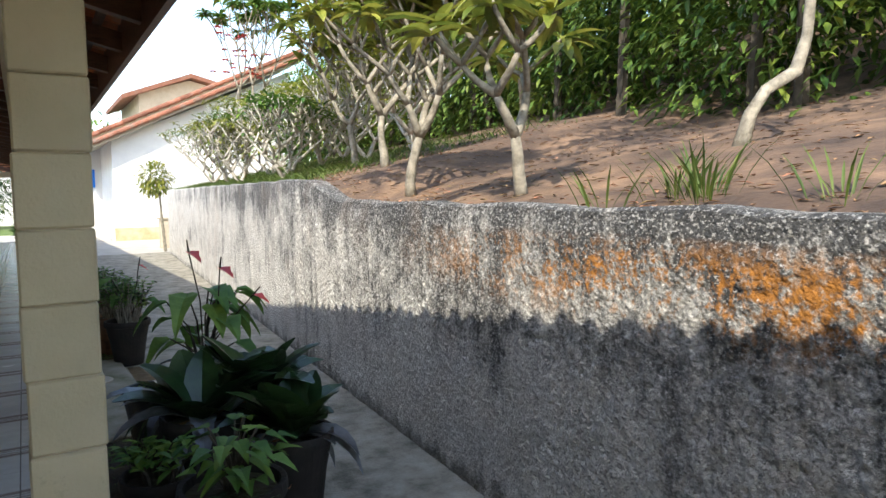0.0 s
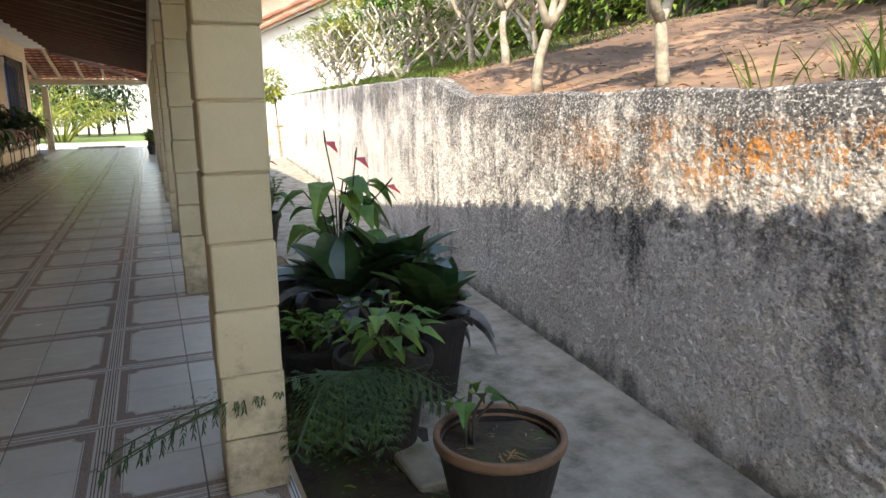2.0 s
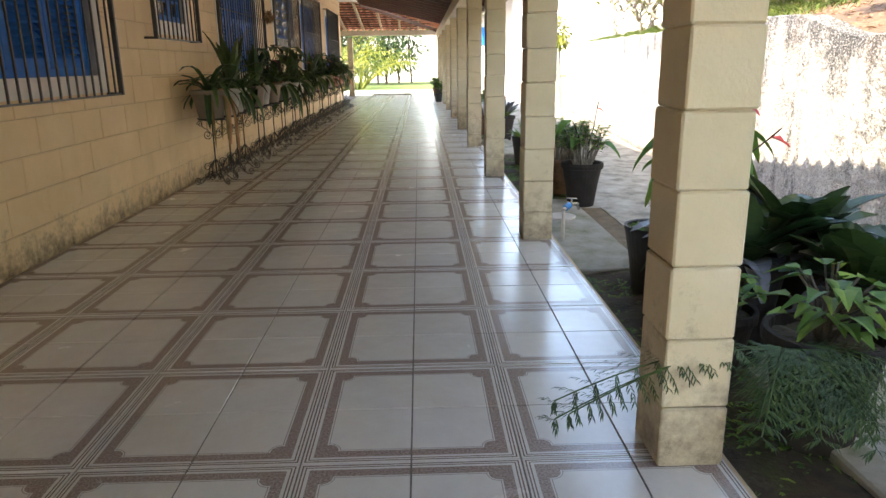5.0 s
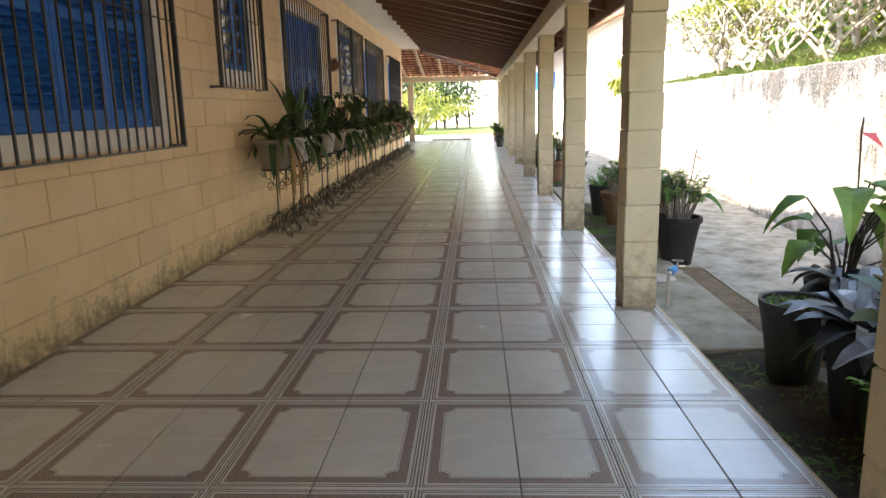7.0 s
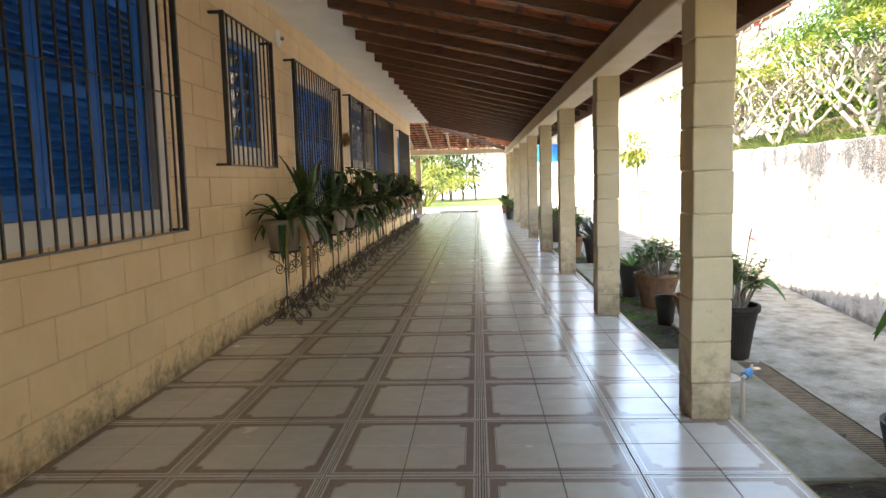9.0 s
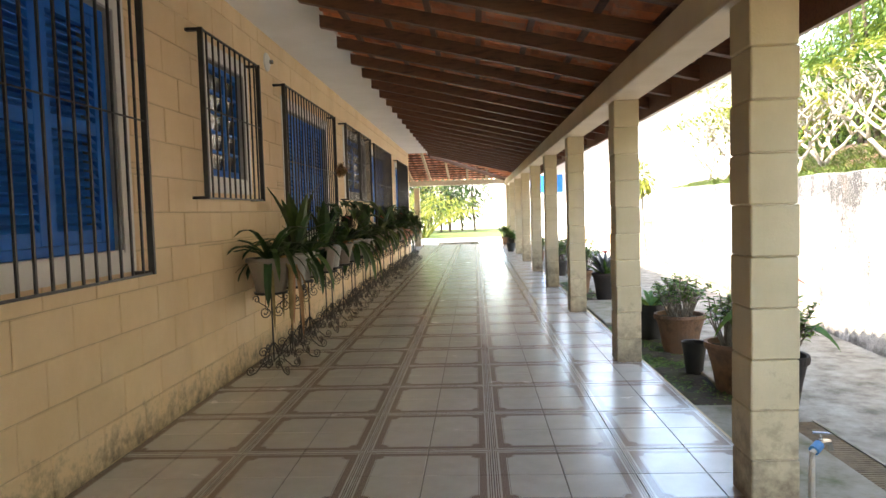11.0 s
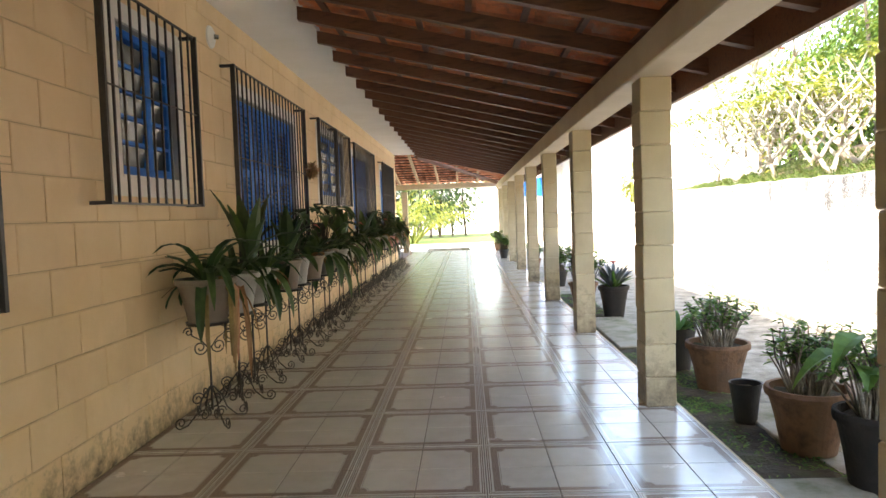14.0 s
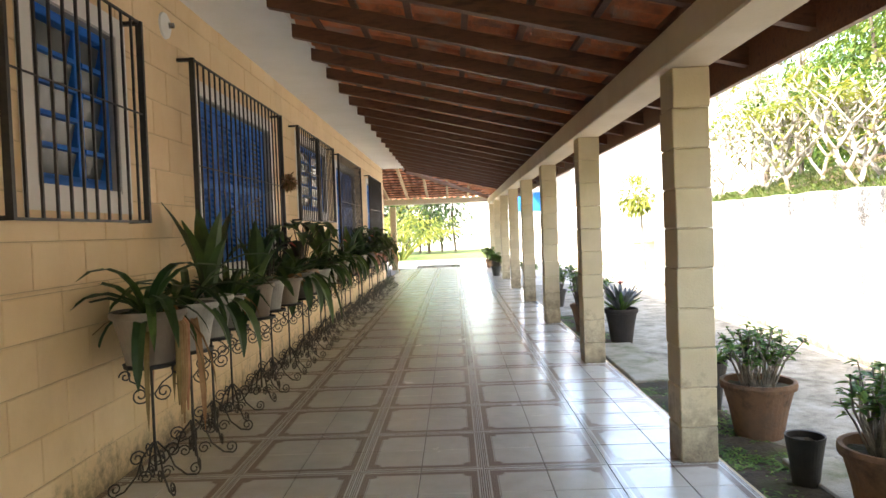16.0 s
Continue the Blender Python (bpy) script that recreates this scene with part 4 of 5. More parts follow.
# broad dark leaves and grey bromeliads
for k, (x, y, n, size, h) in enumerate(((1.42, 0.86, 30, 0.32, 0.38), (1.72, 0.62, 24, 0.30, 0.32), (1.68, 0.98, 28, 0.34, 0.38))):
    pot((x, y, SZ), 0.15, h + 0.04, DARKPOT, "dark pot half hidden under broad leaves")
    plant("broadleaf_plant", (x, y, SZ + h), "crowded plant with broad upright dark grey-green leaves", [
        ("leaves", straps(n, size, 0.165, 0.66, 0.55, 0, 8 + k, "lance"), BEDLEAF),
        ("old_leaves", straps(9, size, 0.10, 1.15, 1.3, 0, 19 + k, "lance"), SILVER),
        ("dry_leaves", straps(6, size * 0.7, 0.06, 1.4, 1.9, 0, 29 + k, "lance"), DRYLEAF)])
pot((1.22, 0.62, SZ), 0.13, 0.30, DARKPOT, "small dark pot among the plants")
lv, st = twiggy(22, 0.16, 0.16, 0.06, 11)
plant("small_shrub", (1.22, 0.62, SZ + 0.26), "low shrub with small green leaves", [("leaves", lv, LEAF), ("stem", st, DARKBARK)])
pot((1.42, 1.25, SZ), 0.155, 0.36, BLACKPOT, "black plastic pot with bromeliads", rim=False)
plant("bromeliad", (1.42, 1.25, SZ + 0.32), "silvery grey bromeliad with wide curling leaves", [("leaves", straps(24, 0.40, 0.095, 0.95, 1.0, 0, 14), SILVER), ("old_leaves", straps(12, 0.34, 0.06, 1.4, 1.5, 0, 15), DARKLEAF)])
pot((1.36, 1.68, SZ), 0.145, 0.34, BLACKPOT, "tapered black plastic pot with mossy soil", rim=False, soil=0.02)
ms = Shell()
for i in range(260):
    a, q = U(0, 6.28), 0.125 * U(0, 1) ** 0.5
    ms.leaf((q * math.cos(a), q * math.sin(a), 0), (U(-1, 1), U(-1, 1), 0.8), U(0.015, 0.04), 0.01, 0.3, 2)
plant("moss", (1.36, 1.68, SZ + 0.317), "cushion of green moss on the potting soil", [("tufts", ms, LEAF)])
pot((1.66, 1.92, SZ), 0.15, 0.36, BLACKPOT, "black pot with an anthurium", rim=False)
lv, st = stalked(20, 0.28, 0.5, 0.25, 21)
fl = Shell()
flower_spike(st, fl, (0.03, 0, 0.1), (0.02, -0.36, 0.62))
flower_spike(st, fl, (0, 0.03, 0.1), (0.20, -0.30, 0.46))
flower_spike(st, fl, (0, 0, 0.1), (-0.10, -0.22, 0.70))
plant("anthurium", (1.66, 1.92, SZ + 0.31), "anthurium with large heart-shaped leaves and red flowers", [("leaves", lv, LEAF), ("stalk", st, DARKBARK), ("flowers", fl, RED)])
plant("bromeliad", (1.62, 1.84, SZ + 0.36), "grey bromeliad crowded into the anthurium's pot", [("leaves", straps(16, 0.32, 0.07, 1.1, 1.1, 0, 24), SILVER)])
# fern beside the first column
q = random.Random(17)
fronds = []
for i in range(24):
    far = i < 3
    a = q.uniform(3.36, 3.62) if far else q.uniform(-2.3, -0.6)
    L = q.uniform(0.66, 0.80) if far else q.uniform(0.22, 0.46)
    d, p = Vector((math.cos(a), math.sin(a), 0.35 if far else 0.8)).normalized(), Vector((0, 0, 0))
    pts, fr = [p], Shell()
    fronds.append(fr)
    for k in range(12):
        d = (d + Vector((math.cos(a) * 0.10, math.sin(a) * 0.10, -0.06 if far else -0.13))).normalized()
        p = p + d * L / 12
        pts.append(p)
        side = d.cross(Vector((0, 0, 1))).normalized()
        for s in (-1, 1):
            w = (0.12 if far else 0.10) * math.sin(math.pi * (0.15 + 0.8 * k / 12))
            e = (side * s + d * 0.5).normalized()
            for j in range(5):
                c = p + e * w * j / 5
                fr.leaf(c, (e + d * q.uniform(0.2, 1.0) + Vector((0, 0, q.uniform(-0.5, 0.3)))), 0.026, 0.0042, 0.3, 2)
                fr.leaf(c, (e - d * q.uniform(0, 0.4) + Vector((0, 0, q.uniform(-0.5, 0.3)))), 0.024, 0.0042, 0.3, 2)
    fr.tube(pts, 0.002, 4)
fern = thing("asparagus_fern", (1.235, 0.185, SZ + 0.325), "feathery asparagus fern with long arching fronds", "plant", "potted plants")
for fr in fronds:
    part("frond", fr, DARKLEAF, fern)
# bed beyond the tap
pot((1.50, 3.86, SZ), 0.16, 0.35, DARKPOT, "dark pot beside the drain")
lv, st = twiggy(40, 0.2, 0.36, 0.055, 31, 11)
fl = Shell()
hl, hs = stalked(4, 0.16, 0.42, 0.22, 33)
flower_spike(hs, fl, (0.02, 0, 0.1), (0.10, 0.0, 0.46), 0.08)
plant("jade_shrub", (1.50, 3.86, SZ + 0.31), "leafy shrub with one red anthurium flower among it", [("leaves", lv, LEAF), ("stem", st, BARK), ("broad_leaves", hl, LEAF), ("stalk", hs, DARKBARK), ("flower", fl, RED)])
pot((1.47, 4.38, SZ), 0.19, 0.32, TERRA, "terracotta pot with a chipped pale patch")
lv, st = twiggy(52, 0.25, 0.36, 0.055, 35, 11)
plant("jade_shrub", (1.47, 4.38, SZ + 0.28), "twiggy succulent shrub with small green leaves", [("leaves", lv, LEAF), ("stem", st, BARK)])
pot((1.33, 4.80, SZ), 0.085, 0.24, BLACKPOT, "small empty black pot", rim=False)
pot((1.46, 5.58, SZ), 0.195, 0.32, TERRA, "terracotta pot with a pale chipped rim")
lv, st = twiggy(56, 0.25, 0.36, 0.055, 37, 10)
plant("desert_rose", (1.46, 5.58, SZ + 0.28), "bushy plant with pale upright stems and green leaves", [("leaves", lv, LEAF), ("stem", st, BARK)])
pot((1.36, 6.12, SZ), 0.13, 0.33, BLACKPOT, "tall black plastic pot", rim=False)
plant("agave", (1.36, 6.12, SZ + 0.28), "green rosette plant in a black pot", [("leaves", straps(22, 0.26, 0.045, 0.9, 0.5, 0, 39, "lance"), LEAF)])
pot((1.46, 8.8, SZ), 0.165, 0.36, DARKPOT, "dark brown pot on the paving")
fl = Shell()
for i in range(7):
    fl.leaf((0.0, 0.0, 0.30), (math.cos(i * 0.9), math.sin(i * 0.9), 0.8), 0.07, 0.05, 0.3, 3)
plant("bromeliad", (1.46, 8.8, SZ + 0.31), "stiff bromeliads with a pink flower head", [("leaves", straps(44, 0.34, 0.045, 0.65, 0.25, 0, 41), SILVER), ("green_leaves", straps(22, 0.30, 0.045, 0.8, 0.4, 0, 43), LEAF), ("flower", fl, RED)])
for i, (x, y, s) in enumerate(((1.25, 9.6, 1.25), (1.3, 12.2, 1.0), (1.25, 15.6, 0.9), (0.75, 18.6, 0.9), (0.78, 22.2, 1.0))):
    z = SZ if x > 1.05 else 0.002
    pot((x, y, z), 0.14 * s, 0.26 * s, BLACKPOT if i % 2 else TERRA, "pot at the edge of the veranda")
    lv, st = twiggy(46, 0.26 * s, 0.42 * s, 0.085, 50 + i, 8)
    plant("potted_shrub", (x, y, z + 0.22 * s), "dense green potted shrub at the veranda's edge", [("leaves", lv, LEAF), ("stem", st, DARKBARK)])
# low weeds in the bed
sh = Shell()
for i in range(5200):
    y = R.choice((U(4.0, 6.8), U(5.0, 6.4), U(-1.0, 2.0), U(8.6, 11)))
    x = U(1.05, 1.46)
    a = U(0, 6.28)
    sh.leaf((x, y, -0.05), (math.cos(a), math.sin(a), U(0.2, 0.9)), U(0.02, 0.065), U(0.006, 0.018), 0.5, 2)
single("weeds", sh, LEAF, "small weeds and moss in the soil bed", "weeds", kind="stuff")
# garden tap
tap = thing("garden_tap", (1.10, 2.62, SZ), "chrome garden tap on an upright plastic pipe", "tap")
part("pipe", Shell().tube([(0, 0, 0), (0, 0, 0.2), (0.0, 0.0, 0.225), (0.03, 0.02, 0.24)], 0.012, 8), PVC, tap)
part("valve", Shell().tube([(0.02, 0.02, 0.24), (0.06, 0.05, 0.25), (0.10, 0.07, 0.245), (0.115, 0.08, 0.21)], [0.013, 0.015, 0.012, 0.011], 8), CHROME, tap)
part("handle", Shell().tube([(0.06, 0.05, 0.25), (0.06, 0.05, 0.285)], 0.006, 6).tube([(0.03, 0.06, 0.288), (0.09, 0.04, 0.288)], 0.006, 6), CHROME, tap)
part("hose_collar", Shell().tube([(0.012, 0.01, 0.232), (0.045, 0.035, 0.247)], [0.021, 0.02], 10), BLUEPLASTIC, tap)
single("inspection_cover", Shell().lathe([(0.10, 0), (0.105, 0.012), (0.098, 0.018)], 1.22, 3.25, 28), PVC, "round pale cover set on the slab", "cover").location.z = -0.024

# ---- iron stands with pots along the wall ----
def spiral(c, r, turns, start, ax, flip=1, n=16):
    """Scroll in the upright plane along ax."""
    out = []
    for i in range(n + 1):
        t = i / n
        a = start + flip * turns * 2 * math.pi * t
        q = r * (1 - 0.78 * t)
        out.append(Vector(c) + Vector(ax) * q * math.cos(a) + Vector((0, 0, q * math.sin(a))))
    return out


def iron_stand():
    s = thing("iron_plant_stand", (0, 0, 0), "black wrought-iron plant stand with scrolled feet and arms", "plant stand", "stands along the wall")
    part("post", Shell().tube([(0, 0, 0.08), (0, 0, 0.585)], 0.007, 6), IRON, s)
    part("tray", Shell().lathe([(0.10, 0.585), (0.12, 0.588), (0.125, 0.606), (0.118, 0.606), (0.112, 0.596)], sides=24), IRON, s)
    for k in range(4):
        a = math.pi / 4 + k * math.pi / 2
        ax = (math.cos(a), math.sin(a), 0)
        v = Vector(ax)
        leg = Shell()
        leg.tube([v * 0.01 + Vector((0, 0, 0.22)), v * 0.06 + Vector((0, 0, 0.16)), v * 0.09 + Vector((0, 0, 0.08)), v * 0.15 + Vector((0, 0, 0.02)), v * 0.19 + Vector((0, 0, 0.012))], 0.005, 5)
        leg.tube(spiral(v * 0.19 + Vector((0, 0, 0.042)), 0.035, 1.4, -math.pi / 2, ax, 1), 0.004, 5)
        leg.tube(spiral(v * 0.085 + Vector((0, 0, 0.16)), 0.04, 1.5, math.pi, ax, -1), 0.004, 5)
        leg.tube(spiral(v * 0.05 + Vector((0, 0, 0.06)), 0.035, 1.5, 0, ax, 1), 0.004, 5)
        part("leg", leg, IRON, s)
        if k % 2 == 0:
            arm = Shell()
            arm.tube([v * 0.11 + Vector((0, 0, 0.585)), v * 0.10 + Vector((0, 0, 0.53)), v * 0.05 + Vector((0, 0, 0.50)), v * 0.01 + Vector((0, 0, 0.45))], 0.004, 5)
            arm.tube(spiral(v * 0.12 + Vector((0, 0, 0.555)), 0.03, 1.3, 0, ax, 1), 0.004, 5)
            arm.tube(spiral(v * 0.055 + Vector((0, 0, 0.455)), 0.045, 1.5, math.pi, ax, 1), 0.004, 5)
            part("arm", arm, IRON, s)
    return s


SX = -1.72
stand = iron_stand()
stand.matrix_world = Matrix.Translation((SX, 4.89, 0))
q = random.Random(23)
stand_y = [4.89, 5.27, 5.69, 6.12, 6.62, 7.07, 7.52] + [8.02 + 0.46 * i for i in range(20)]
KINDS = ["strap", "strap", "spear", "brom", "spear", "anth", "dark", "hang", "brom", "strap", "spear", "anth"]
for i, y in enumerate(stand_y):
    x = SX + (q.uniform(-0.05, 0.05) if i else 0)
    if i:
        copy_thing(stand, Matrix.Translation((x, y, 0)) @ pose(0, 0, 0, 0, 0, q.uniform(-20, 20)))
    material = (POTBROWN, POTWHITE, POTWHITE, POTWHITE, POTBROWN, POTWHITE, POTBROWN, POTWHITE)[i % 8] if i < 17 else (PINKPOT if i % 3 else POTWHITE)
    r, h = q.uniform(0.105, 0.125), q.uniform(0.20, 0.25)
    if i < 3:
        r, h = ((0.165, 0.25), (0.15, 0.245), (0.135, 0.24))[i]
    pot((x, y, 0.607), r, h, material, {POTBROWN: "taupe plastic flower pot on an iron stand", POTWHITE: "pale grey plastic flower pot on an iron stand", PINKPOT: "faded pink flower pot on an iron stand"}[material], soil=0.02)
    at = (x, y, 0.607 + h - 0.03)
    kd = KINDS[i % len(KINDS)]
    if i == 0:
        dead = Shell()
        for k in range(5):
            dead.tube([(0.10, -0.06 + 0.03 * k, 0.04), (0.16, -0.06 + 0.03 * k, -0.05), (0.155, -0.05 + 0.025 * k, -0.3), (0.15, -0.05 + 0.025 * k, -0.42 - 0.05 * (k % 3))], [0.008, 0.012, 0.014, 0.004], 6)
        plant("dead_stalk", at, "withered brown stalks hanging from the first pot", [("stalk", dead, DRYLEAF)])
    if kd == "strap":
        plant("strap_leaf_plant", at, "plant with long arching dark green strap leaves", [("leaves", straps(13, 0.56, 0.055, 0.42, 1.7, 0, 100 + i), DARKLEAF), ("drooping_leaves", straps(5, 0.50, 0.052, 0.9, 2.4, 0, 180 + i), DARKLEAF), ("old_leaves", straps(4, 0.62, 0.03, 1.3, 2.6, 0, 160 + i), DRYLEAF)])
    elif kd == "anth":
        lv, st = stalked(11, 0.20, 0.46, 0.21, 100 + i)
        fl = Shell()
        flower_spike(st, fl, (0, 0, 0), (0.16, -0.08 + 0.05 * (i % 3), 0.12 + 0.2 * (i % 2)), 0.08)
        plant("anthurium", at, "anthurium with dark heart-shaped leaves and a red flower", [("leaves", lv, DARKLEAF), ("stalk", st, DARKBARK), ("flower", fl, RED)])
    elif kd == "brom":
        plant("bromeliad", at, "bromeliad with reddish brown old leaves", [("leaves", straps(24, 0.34, 0.05, 0.7, 0.6, 0, 100 + i), DARKLEAF), ("old_leaves", straps(10, 0.25, 0.04, 1.2, 1.4, 0, 140 + i), DRYLEAF)])
    elif kd == "spear":
        plant("spear_leaf_plant", at, "plant with tall upright green spear leaves", [("leaves", straps(8, 0.58 if i == 2 else 0.46, 0.11, 0.2, 0.6, 0, 100 + i, "lance"), DARKLEAF), ("drooping_leaves", straps(8, 0.44, 0.10, 1.0, 2.2, 0, 150 + i, "lance"), DARKLEAF)])
    elif kd == "dark":
        plant("croton", at, "dark leafy plant with brownish red foliage", [("leaves", straps(22, 0.36, 0.10, 0.7, 0.8, 0, 100 + i, "lance"), DARKLEAF), ("old_leaves", straps(6, 0.26, 0.07, 1.0, 1.4, 0, 150 + i, "lance"), DRYLEAF)])
    else:
        lv, st = stalked(26, 0.26, 0.5, 0.22, 100 + i)
        plant("philodendron", at, "tall philodendron with leaves hanging below its pot", [("leaves", lv, DARKLEAF), ("stalk", st, DARKBARK), ("hanging_leaves", straps(14, 0.6, 0.09, 1.1, 2.3, 0, 150 + i, "lance"), DARKLEAF)])
# dry flower ball hanging on the wire
sh = Shell()
for i in range(160):
    a, e = U(0, 6.28), math.acos(U(-1, 1))
    o = Vector((math.sin(e) * math.cos(a), math.sin(e) * math.sin(a), math.cos(e)))
    sh.leaf(o * 0.02, o, U(0.05, 0.10), 0.025, 0.4, 2)
dfl = single("dried_flower", sh, DRYLEAF, "dried brown flower head tied to the window wire", "flower")
dfl.location = (WALL_X + 0.16, 8.15, 1.70)

# ---- neighbouring white house ----
hs = thing("house", (0, 0, -0.1), "white single-storey house with a red tiled gable roof", "house")
HY = 22.8
part("wall", Shell().add([(3.4, HY, 0), (9.5, HY, 0), (9.5, HY, 6.0), (3.4, HY, 3.32), (3.4, HY + 9, 0), (9.5, HY + 9, 0), (9.5, HY + 9, 6.0), (3.4, HY + 9, 3.32)],
                         [(0, 1, 2, 3), (7, 6, 5, 4), (0, 3, 7, 4), (3, 2, 6, 7), (1, 5, 6, 2)]), FACADE, hs)
part("porch_wall", Shell().box(1.2, 3.4, HY + 3.6, HY + 3.8, 0, 3.6), FACADE, hs)
part("wall_foot", Shell().box(3.39, 4.9, HY - 0.006, HY - 0.001, 0, 0.45), FACADE_FOOT, hs, "earth-splashed foot of the wall")
for k in range(2):
    d, z = 0.34 * k, 0.26 * k
    rs = Shell()
    xa, xb = 2.3 + 1.6 * k * 0, 9.8
    za = 2.78 + z
    slope = 0.47
    f = lambda x: za + (x - 2.3) * slope
    rs.add([(xa, HY - 0.5 + d, f(xa)), (xb, HY - 0.5 + d, f(xb)), (xb, HY - 0.5 + d, f(xb) + 0.14), (xa, HY - 0.5 + d, f(xa) + 0.14), (xa, HY + 9, f(xa)), (xb, HY + 9, f(xb)), (xb, HY + 9, f(xb) + 0.14), (xa, HY + 9, f(xa) + 0.14)],
           [(0, 1, 2, 3), (7, 6, 5, 4), (0, 4, 5, 1), (3, 2, 6, 7), (0, 3, 7, 4), (1, 5, 6, 2)])
    part("roof", rs, BEIGE, hs, "sloping roof with a pale verge board")
    tl = Shell()
    x = xa
    while x < xb:
        tl.tube([(x, HY - 0.55 + d, f(x) + 0.17), (x + 0.38, HY - 0.55 + d, f(x + 0.38) + 0.155)], [0.075, 0.085], 8)
        x += 0.36
    part("verge_tiles", tl, OLDCLAY, hs, "red clay verge tiles")
up = thing("house", (0, 0, -0.1), "upper storey of another house with a low gable", "house")
part("wall", Shell().add([(5.3, 30, 3), (10.5, 30, 3), (10.5, 30, 5.9), (7.4, 30, 6.6), (5.3, 30, 5.9), (5.3, 36, 3), (10.5, 36, 3), (10.5, 36, 5.9), (7.4, 36, 6.6), (5.3, 36, 5.9)],
                         [(0, 1, 2, 3, 4), (9, 8, 7, 6, 5), (0, 4, 9, 5), (1, 6, 7, 2), (0, 5, 6, 1)]), BEIGE, up)
part("roof", Shell().add([(4.6, 29.5, 5.6), (7.4, 29.5, 6.65), (10.8, 29.5, 5.8), (4.6, 29.5, 5.78), (7.4, 29.5, 6.83), (10.8, 29.5, 5.98), (4.6, 36, 5.6), (7.4, 36, 6.65), (10.8, 36, 5.8), (4.6, 36, 5.78), (7.4, 36, 6.83), (10.8, 36, 5.98)],
                         [(0, 1, 4, 3), (1, 2, 5, 4), (3, 4, 10, 9), (4, 5, 11, 10), (0, 6, 7, 1), (1, 7, 8, 2), (0, 3, 9, 6)]), OLDCLAY, up, "dark weathered tile roof")
part("support", Shell().box(5.4, 10.4, 30.1, 35.9, 0, 3.0), BEIGE, up)
wb = thing("window_2", (2.55, HY + 3.6, 1.75), "blue barred window of the white house's porch", "window", kind="structure")
part("window_frame", Shell().box(-0.62, 0.62, -0.06, -0.01, 0, 0.06).box(-0.62, 0.62, -0.06, -0.01, 0.6, 0.66).box(-0.62, -0.56, -0.06, -0.01, 0.06, 0.6).box(0.56, 0.62, -0.06, -0.01, 0.06, 0.6).box(-0.03, 0.03, -0.06, -0.01, 0.06, 0.6), BLUE, wb)
for sx in (-0.56, 0.03):
    part("pane", Shell().box(sx, sx + 0.53, -0.03, -0.012, 0.06, 0.6), BLUE, wb)
gt = thing("iron_gate", (2.75, HY + 0.4, -0.075), "low grey iron gate at the white house's porch", "gate")
part("gate_frame", Shell().tube([(-0.5, 0, 0), (-0.5, 0, 1.2), (0.55, 0, 1.2), (0.55, 0, 0)], 0.015, 6), GREY, gt)
gm = Shell().tube([(0, 0, 0.05), (0, 0, 1.2)], 0.008, 5).mesh("bar", GREY)
for i in range(9):
    o = new("bar", gm)
    o.parent, o.location = gt, (-0.4 + i * 0.11, 0, 0)
single("low_wall", Shell().box(4.0, 4.9, 17.9, 18.1, -0.1, 0.72, 0.01).box(3.96, 4.94, 17.86, 18.14, 0.72, 0.77), BEIGE, "low beige plastered wall beside the yard", "wall", kind="structure")
single("power_cable", Shell().tube([(2.6, 20, 8.5), (3.8, 24, 6.2), (5.6, 30, 6.4)], 0.012, 5), IRON, "dark overhead cable running to the house", "cable")

# ---- garden past the far end ----
single("garden_wall", Shell().box(-30, 2.2, 44, 44.25, -0.2, 3.1).box(2.0, 2.25, 27.0, 44, -0.2, 2.6), FACADE, "high white garden wall behind the lawn", "wall", kind="structure")
single("lawn", Shell().box(-30, 2.0, 30.5, 44, -0.2, -0.06), LAWN, "sunlit lawn behind the driveway", "lawn", kind="structure")
single("threshold", Shell().box(-1.55, -0.1, 24.6, 25.3, -0.08, 0.0, 0.01), SLAB, "low concrete step on the driveway", "step")


def palm(at, h, n, L, seed, material, label):
    q = random.Random(seed)
    p = thing("areca_palm", at, label, "palm", "garden palms")
    cr, st = Shell(), Shell()
    for i in range(n):
        a = q.uniform(0, 6.28)
        d = Vector((math.cos(a) * q.uniform(0.25, 0.9), math.sin(a) * q.uniform(0.25, 0.9), 1)).normalized()
        pt = Vector((0.25 * math.cos(a), 0.25 * math.sin(a), 0))
        pts = [pt]
        k2 = 14
        for k in range(k2):
            d = (d + Vector((0, 0, -0.055 - 0.06 * k / k2))).normalized()
            pt = pt + d * (L * q.uniform(0.9, 1.05)) / k2
            pts.append(pt)
            if k > 3:
                side = d.cross(Vector((0, 0, 1))).normalized()
                for s in (-1, 1):
                    cr.leaf(pt, side * s + d * 0.7, 0.42 * L / 2.2 * math.sin(math.pi * (0.2 + 0.75 * k / k2)), 0.045, 0.7, 3)
        st.tube(pts, [0.03 * (1 - 0.8 * i / k2) for i in range(k2 + 1)], 5)
    part("fronds", cr, material, p)
    part("stem", st, BRIGHT, p)
    return p


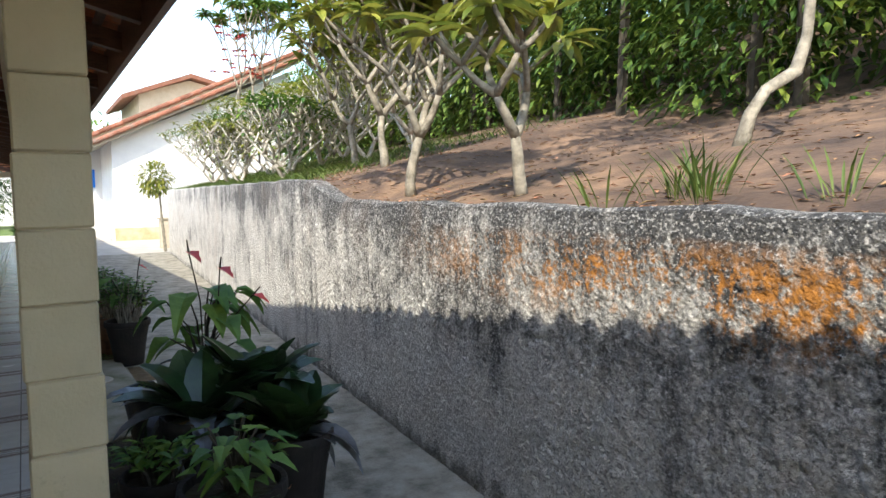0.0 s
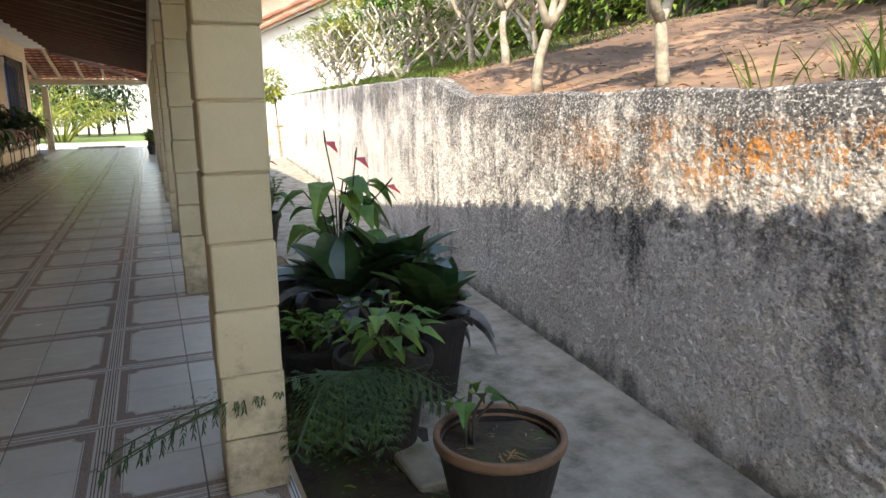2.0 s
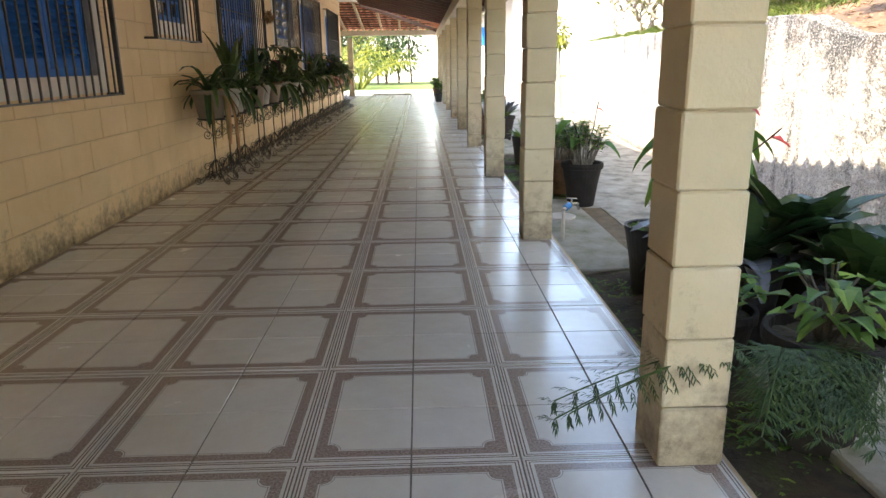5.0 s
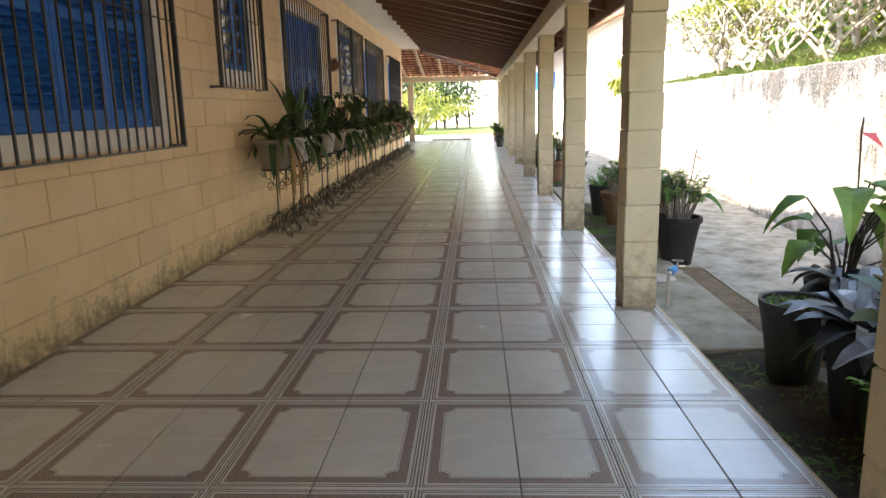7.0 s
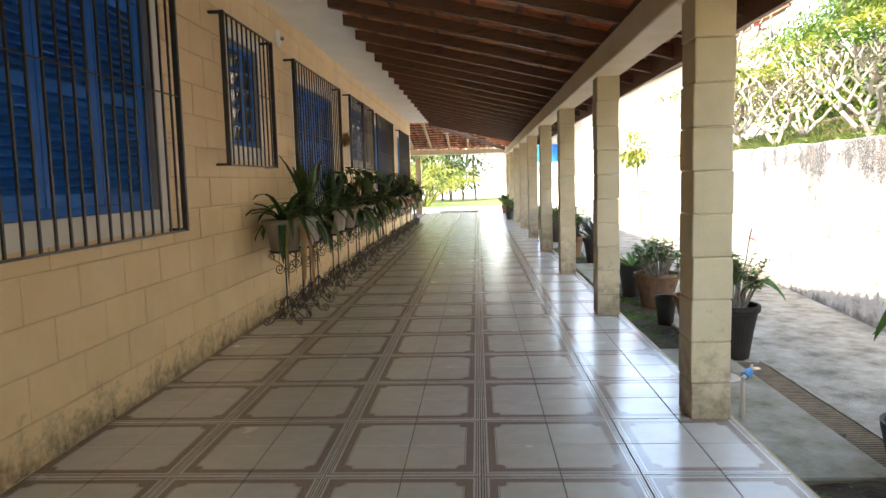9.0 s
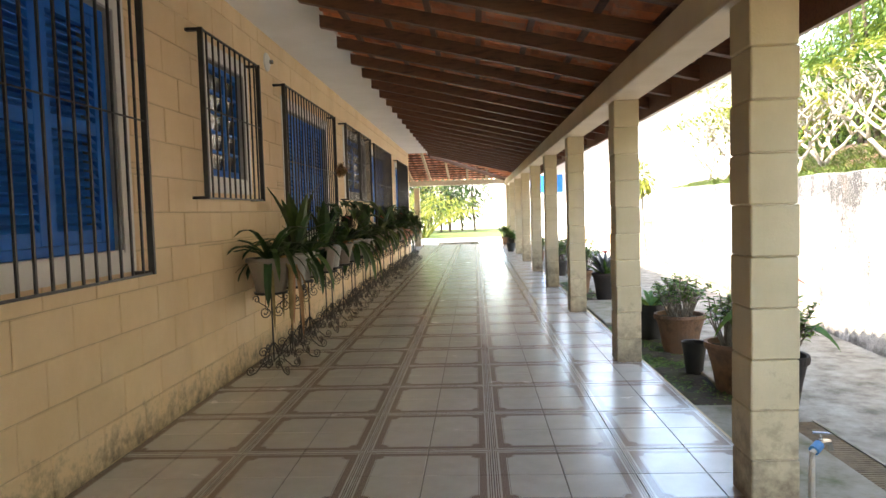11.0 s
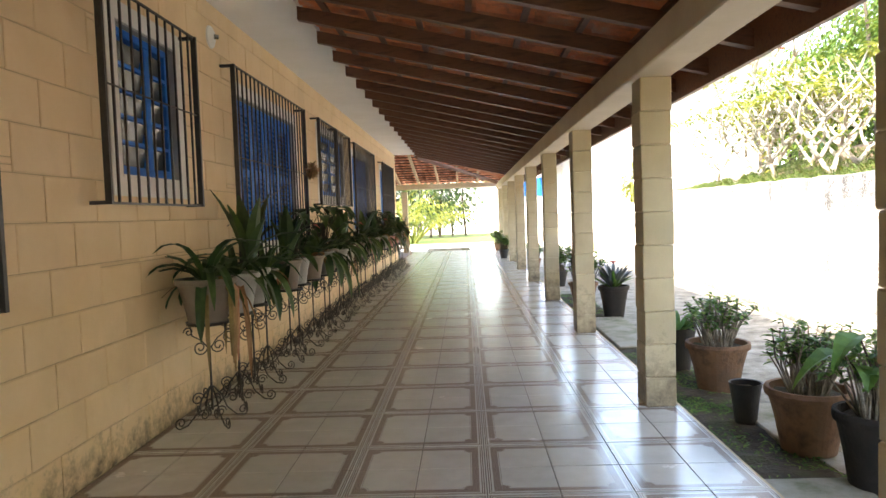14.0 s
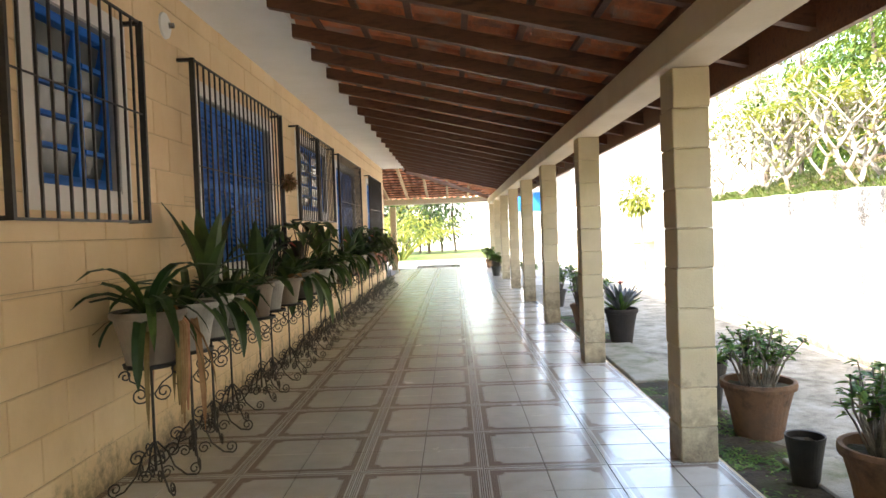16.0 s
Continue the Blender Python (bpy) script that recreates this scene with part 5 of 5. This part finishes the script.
palm((-2.7, 31.5, -0.06), 2.5, 26, 3.0, 1, BRIGHT, "yellow-green areca palm with arching fronds")
palm((-4.2, 32.6, -0.06), 2.5, 24, 3.6, 2, BRIGHT, "tall yellow-green areca palm on the lawn")
hedge("bamboo_grove", [(-0.9 - 1.4 * i, 38.5 + U(-1, 1), 0.3, U(3.6, 5.5), 1.6) for i in range(7)], 420, 0.28, "dark green bamboo thicket before the garden wall", DARKLEAF)
hedge("distant_trees", [(-40 + 7.5 * i, 62 + U(-4, 4), 0, U(8, 12), 5.0) for i in range(14)], 160, 0.8, "far trees behind the garden", HEDGE, False)

# ---- floor tiles and wall blocks ----
def uv_box(x0, x1, y0, y1, u0, u1, v0, v1):
    """A tile with chamfered edges; UV in metres from its patterned edges."""
    return (x0, x1, y0, y1, u0, u1, v0, v1)


def tile_mesh(name, rects):
    vs, fs, uvs = [], [], []
    for x0, x1, y0, y1, u0, u1, v0, v1 in rects:
        g, c = 0.0024, 0.0012
        k = len(vs)
        ring0 = [(x0 + g, y0 + g), (x1 - g, y0 + g), (x1 - g, y1 - g), (x0 + g, y1 - g)]
        ring1 = [(x0 + g + c, y0 + g + c), (x1 - g - c, y0 + g + c), (x1 - g - c, y1 - g - c), (x0 + g + c, y1 - g - c)]
        vs += [(x, y, -0.006) for x, y in ring0] + [(x, y, -0.001) for x, y in ring0] + [(x, y, 0.0) for x, y in ring1]
        uq = [(u0, v0), (u1, v0), (u1, v1), (u0, v1)]
        for i in range(4):
            j = (i + 1) % 4
            fs.append((k + i, k + j, k + 4 + j, k + 4 + i))
            fs.append((k + 4 + i, k + 4 + j, k + 8 + j, k + 8 + i))
            uvs += [uq[i], uq[j], uq[j], uq[i]] * 2
        fs.append((k + 8, k + 9, k + 10, k + 11))
        uvs += uq
    me = bpy.data.meshes.new(name)
    me.from_pydata(vs, [], fs)
    lay = me.uv_layers.new(name="UVMap")
    lay.data.foreach_set("uv", [c for p in uvs for c in p])
    me.materials.append(TILE)
    me.update()
    return me


floor = single("floor", Shell().box(WALL_X - 0.1, EDGE_X - 0.002, Y0, 23.3, -0.16, -0.004).box(-9, WALL_X - 0.1, Y1, 23.3, -0.16, -0.004), GROUT, "veranda floor of glossy cream tiles with a brown lined border", "floor", kind="structure")
P, BX, BY = 0.307, -0.145, 0.100
xs = [BX + P * k for k in range(-6, 4)]          # left edges
shared, rest, count = {}, [], 0
rows_y = list(range(-23, 76))
for j in rows_y:
    y0 = BY + P * j
    v = (0.0, P) if j % 2 == 0 else (P, 0.0)
    for i, x0 in enumerate(xs):
        k = i - 6
        x1 = x0 + P
        u = (0.0, P) if k % 2 == 0 else (P, 0.0)
        if x0 < WALL_X:
            u = (WALL_X - x0, u[1]) if u[0] == 0 else (P - (WALL_X - x0), 0.0)
            x0 = WALL_X + 0.001
        if x1 > EDGE_X:
            x1 = EDGE_X
            u = (x1 - x0, 0.0)
        if y0 + P > 23.3:
            continue
        if 0.0 <= y0 < 9.2 and count < 300:
            key = (i, j % 2)
            if key not in shared:
                shared[key] = tile_mesh("tile", [(0, x1 - x0, 0, P, *u, *v)])
            o = new("tile", shared[key])
            o.parent, o.location = floor, (x0, y0, U(-0.0004, 0.0004))
            count += 1
        else:
            rest.append((x0, x1, y0, y0 + P, *u, *v))
o = new("tiles_further_off", tile_mesh("tiles_further_off", rest))
o.parent = floor
tagged(o, kind="stuff")
single("floor_edge_trim", Shell().box(EDGE_X - 0.001, EDGE_X + 0.012, Y0, 23.3, -0.16, -0.003), MORTAR, "cement edge of the tiled floor", "trim", kind="structure")

# blocks of the house wall
def block_verts(y0, y1, z0, z1):
    g, c, x = 0.0022, 0.006, WALL_X
    a = [(y0 + g, z0 + g), (y1 - g, z0 + g), (y1 - g, z1 - g), (y0 + g, z1 - g)]
    b = [(y0 + g + c, z0 + g + c), (y1 - g - c, z0 + g + c), (y1 - g - c, z1 - g - c), (y0 + g + c, z1 - g - c)]
    vs = [(x - 0.02, *p) for p in a] + [(x - 0.003, *p) for p in a] + [(x, *p) for p in b]
    fs = [(8, 9, 10, 11)]
    for i in range(4):
        j = (i + 1) % 4
        fs += [(i, j, 4 + j, 4 + i), (4 + i, 4 + j, 8 + j, 8 + i)]
    return vs, fs


full = {}
far_blocks, count = Shell(), 0
nz = 14
for c in range(nz):
    z0, z1 = 0.2 * c, min(0.2 * (c + 1), WALL_TOP)
    if z1 - z0 < 0.05:
        continue
    zs = sorted({z0, z1, *(w[2] for w in WINDOWS if z0 < w[2] < z1), *(w[3] for w in WINDOWS if z0 < w[3] < z1)})
    y = Y0 + (0.2 if c % 2 else 0)
    while y < Y1:
        y1 = min(y + 0.4, Y1)
        for za, zb in zip(zs, zs[1:]):
            holes = [(w[0], w[1]) for w in WINDOWS if w[2] < zb - 1e-4 and w[3] > za + 1e-4]
            whole = len(zs) == 2 or not any(h0 < y1 and h1 > y for w in WINDOWS for h0, h1 in ((w[0], w[1]),))
            if whole and za > z0:
                continue
            zt = z1 if whole else zb
            for a, b in cut(y, y1, holes):
                if 1.4 < a < 8.4 and count < 300:
                    key = (round(b - a, 3), round(zt - za, 3))
                    if key not in full:
                        vs, fs = block_verts(0, b - a, 0, zt - za)
                        full[key] = Shell().add(vs, fs).mesh("block", BLOCK)
                    o = new("block", full[key])
                    o.parent, o.location = wall_west, (U(-0.0015, 0.0015), a, za)
                    count += 1
                else:
                    far_blocks.add(*block_verts(a, b, za, zt))
        y = y1
tagged(part("blocks_further_off", far_blocks, BLOCK, wall_west), kind="stuff")
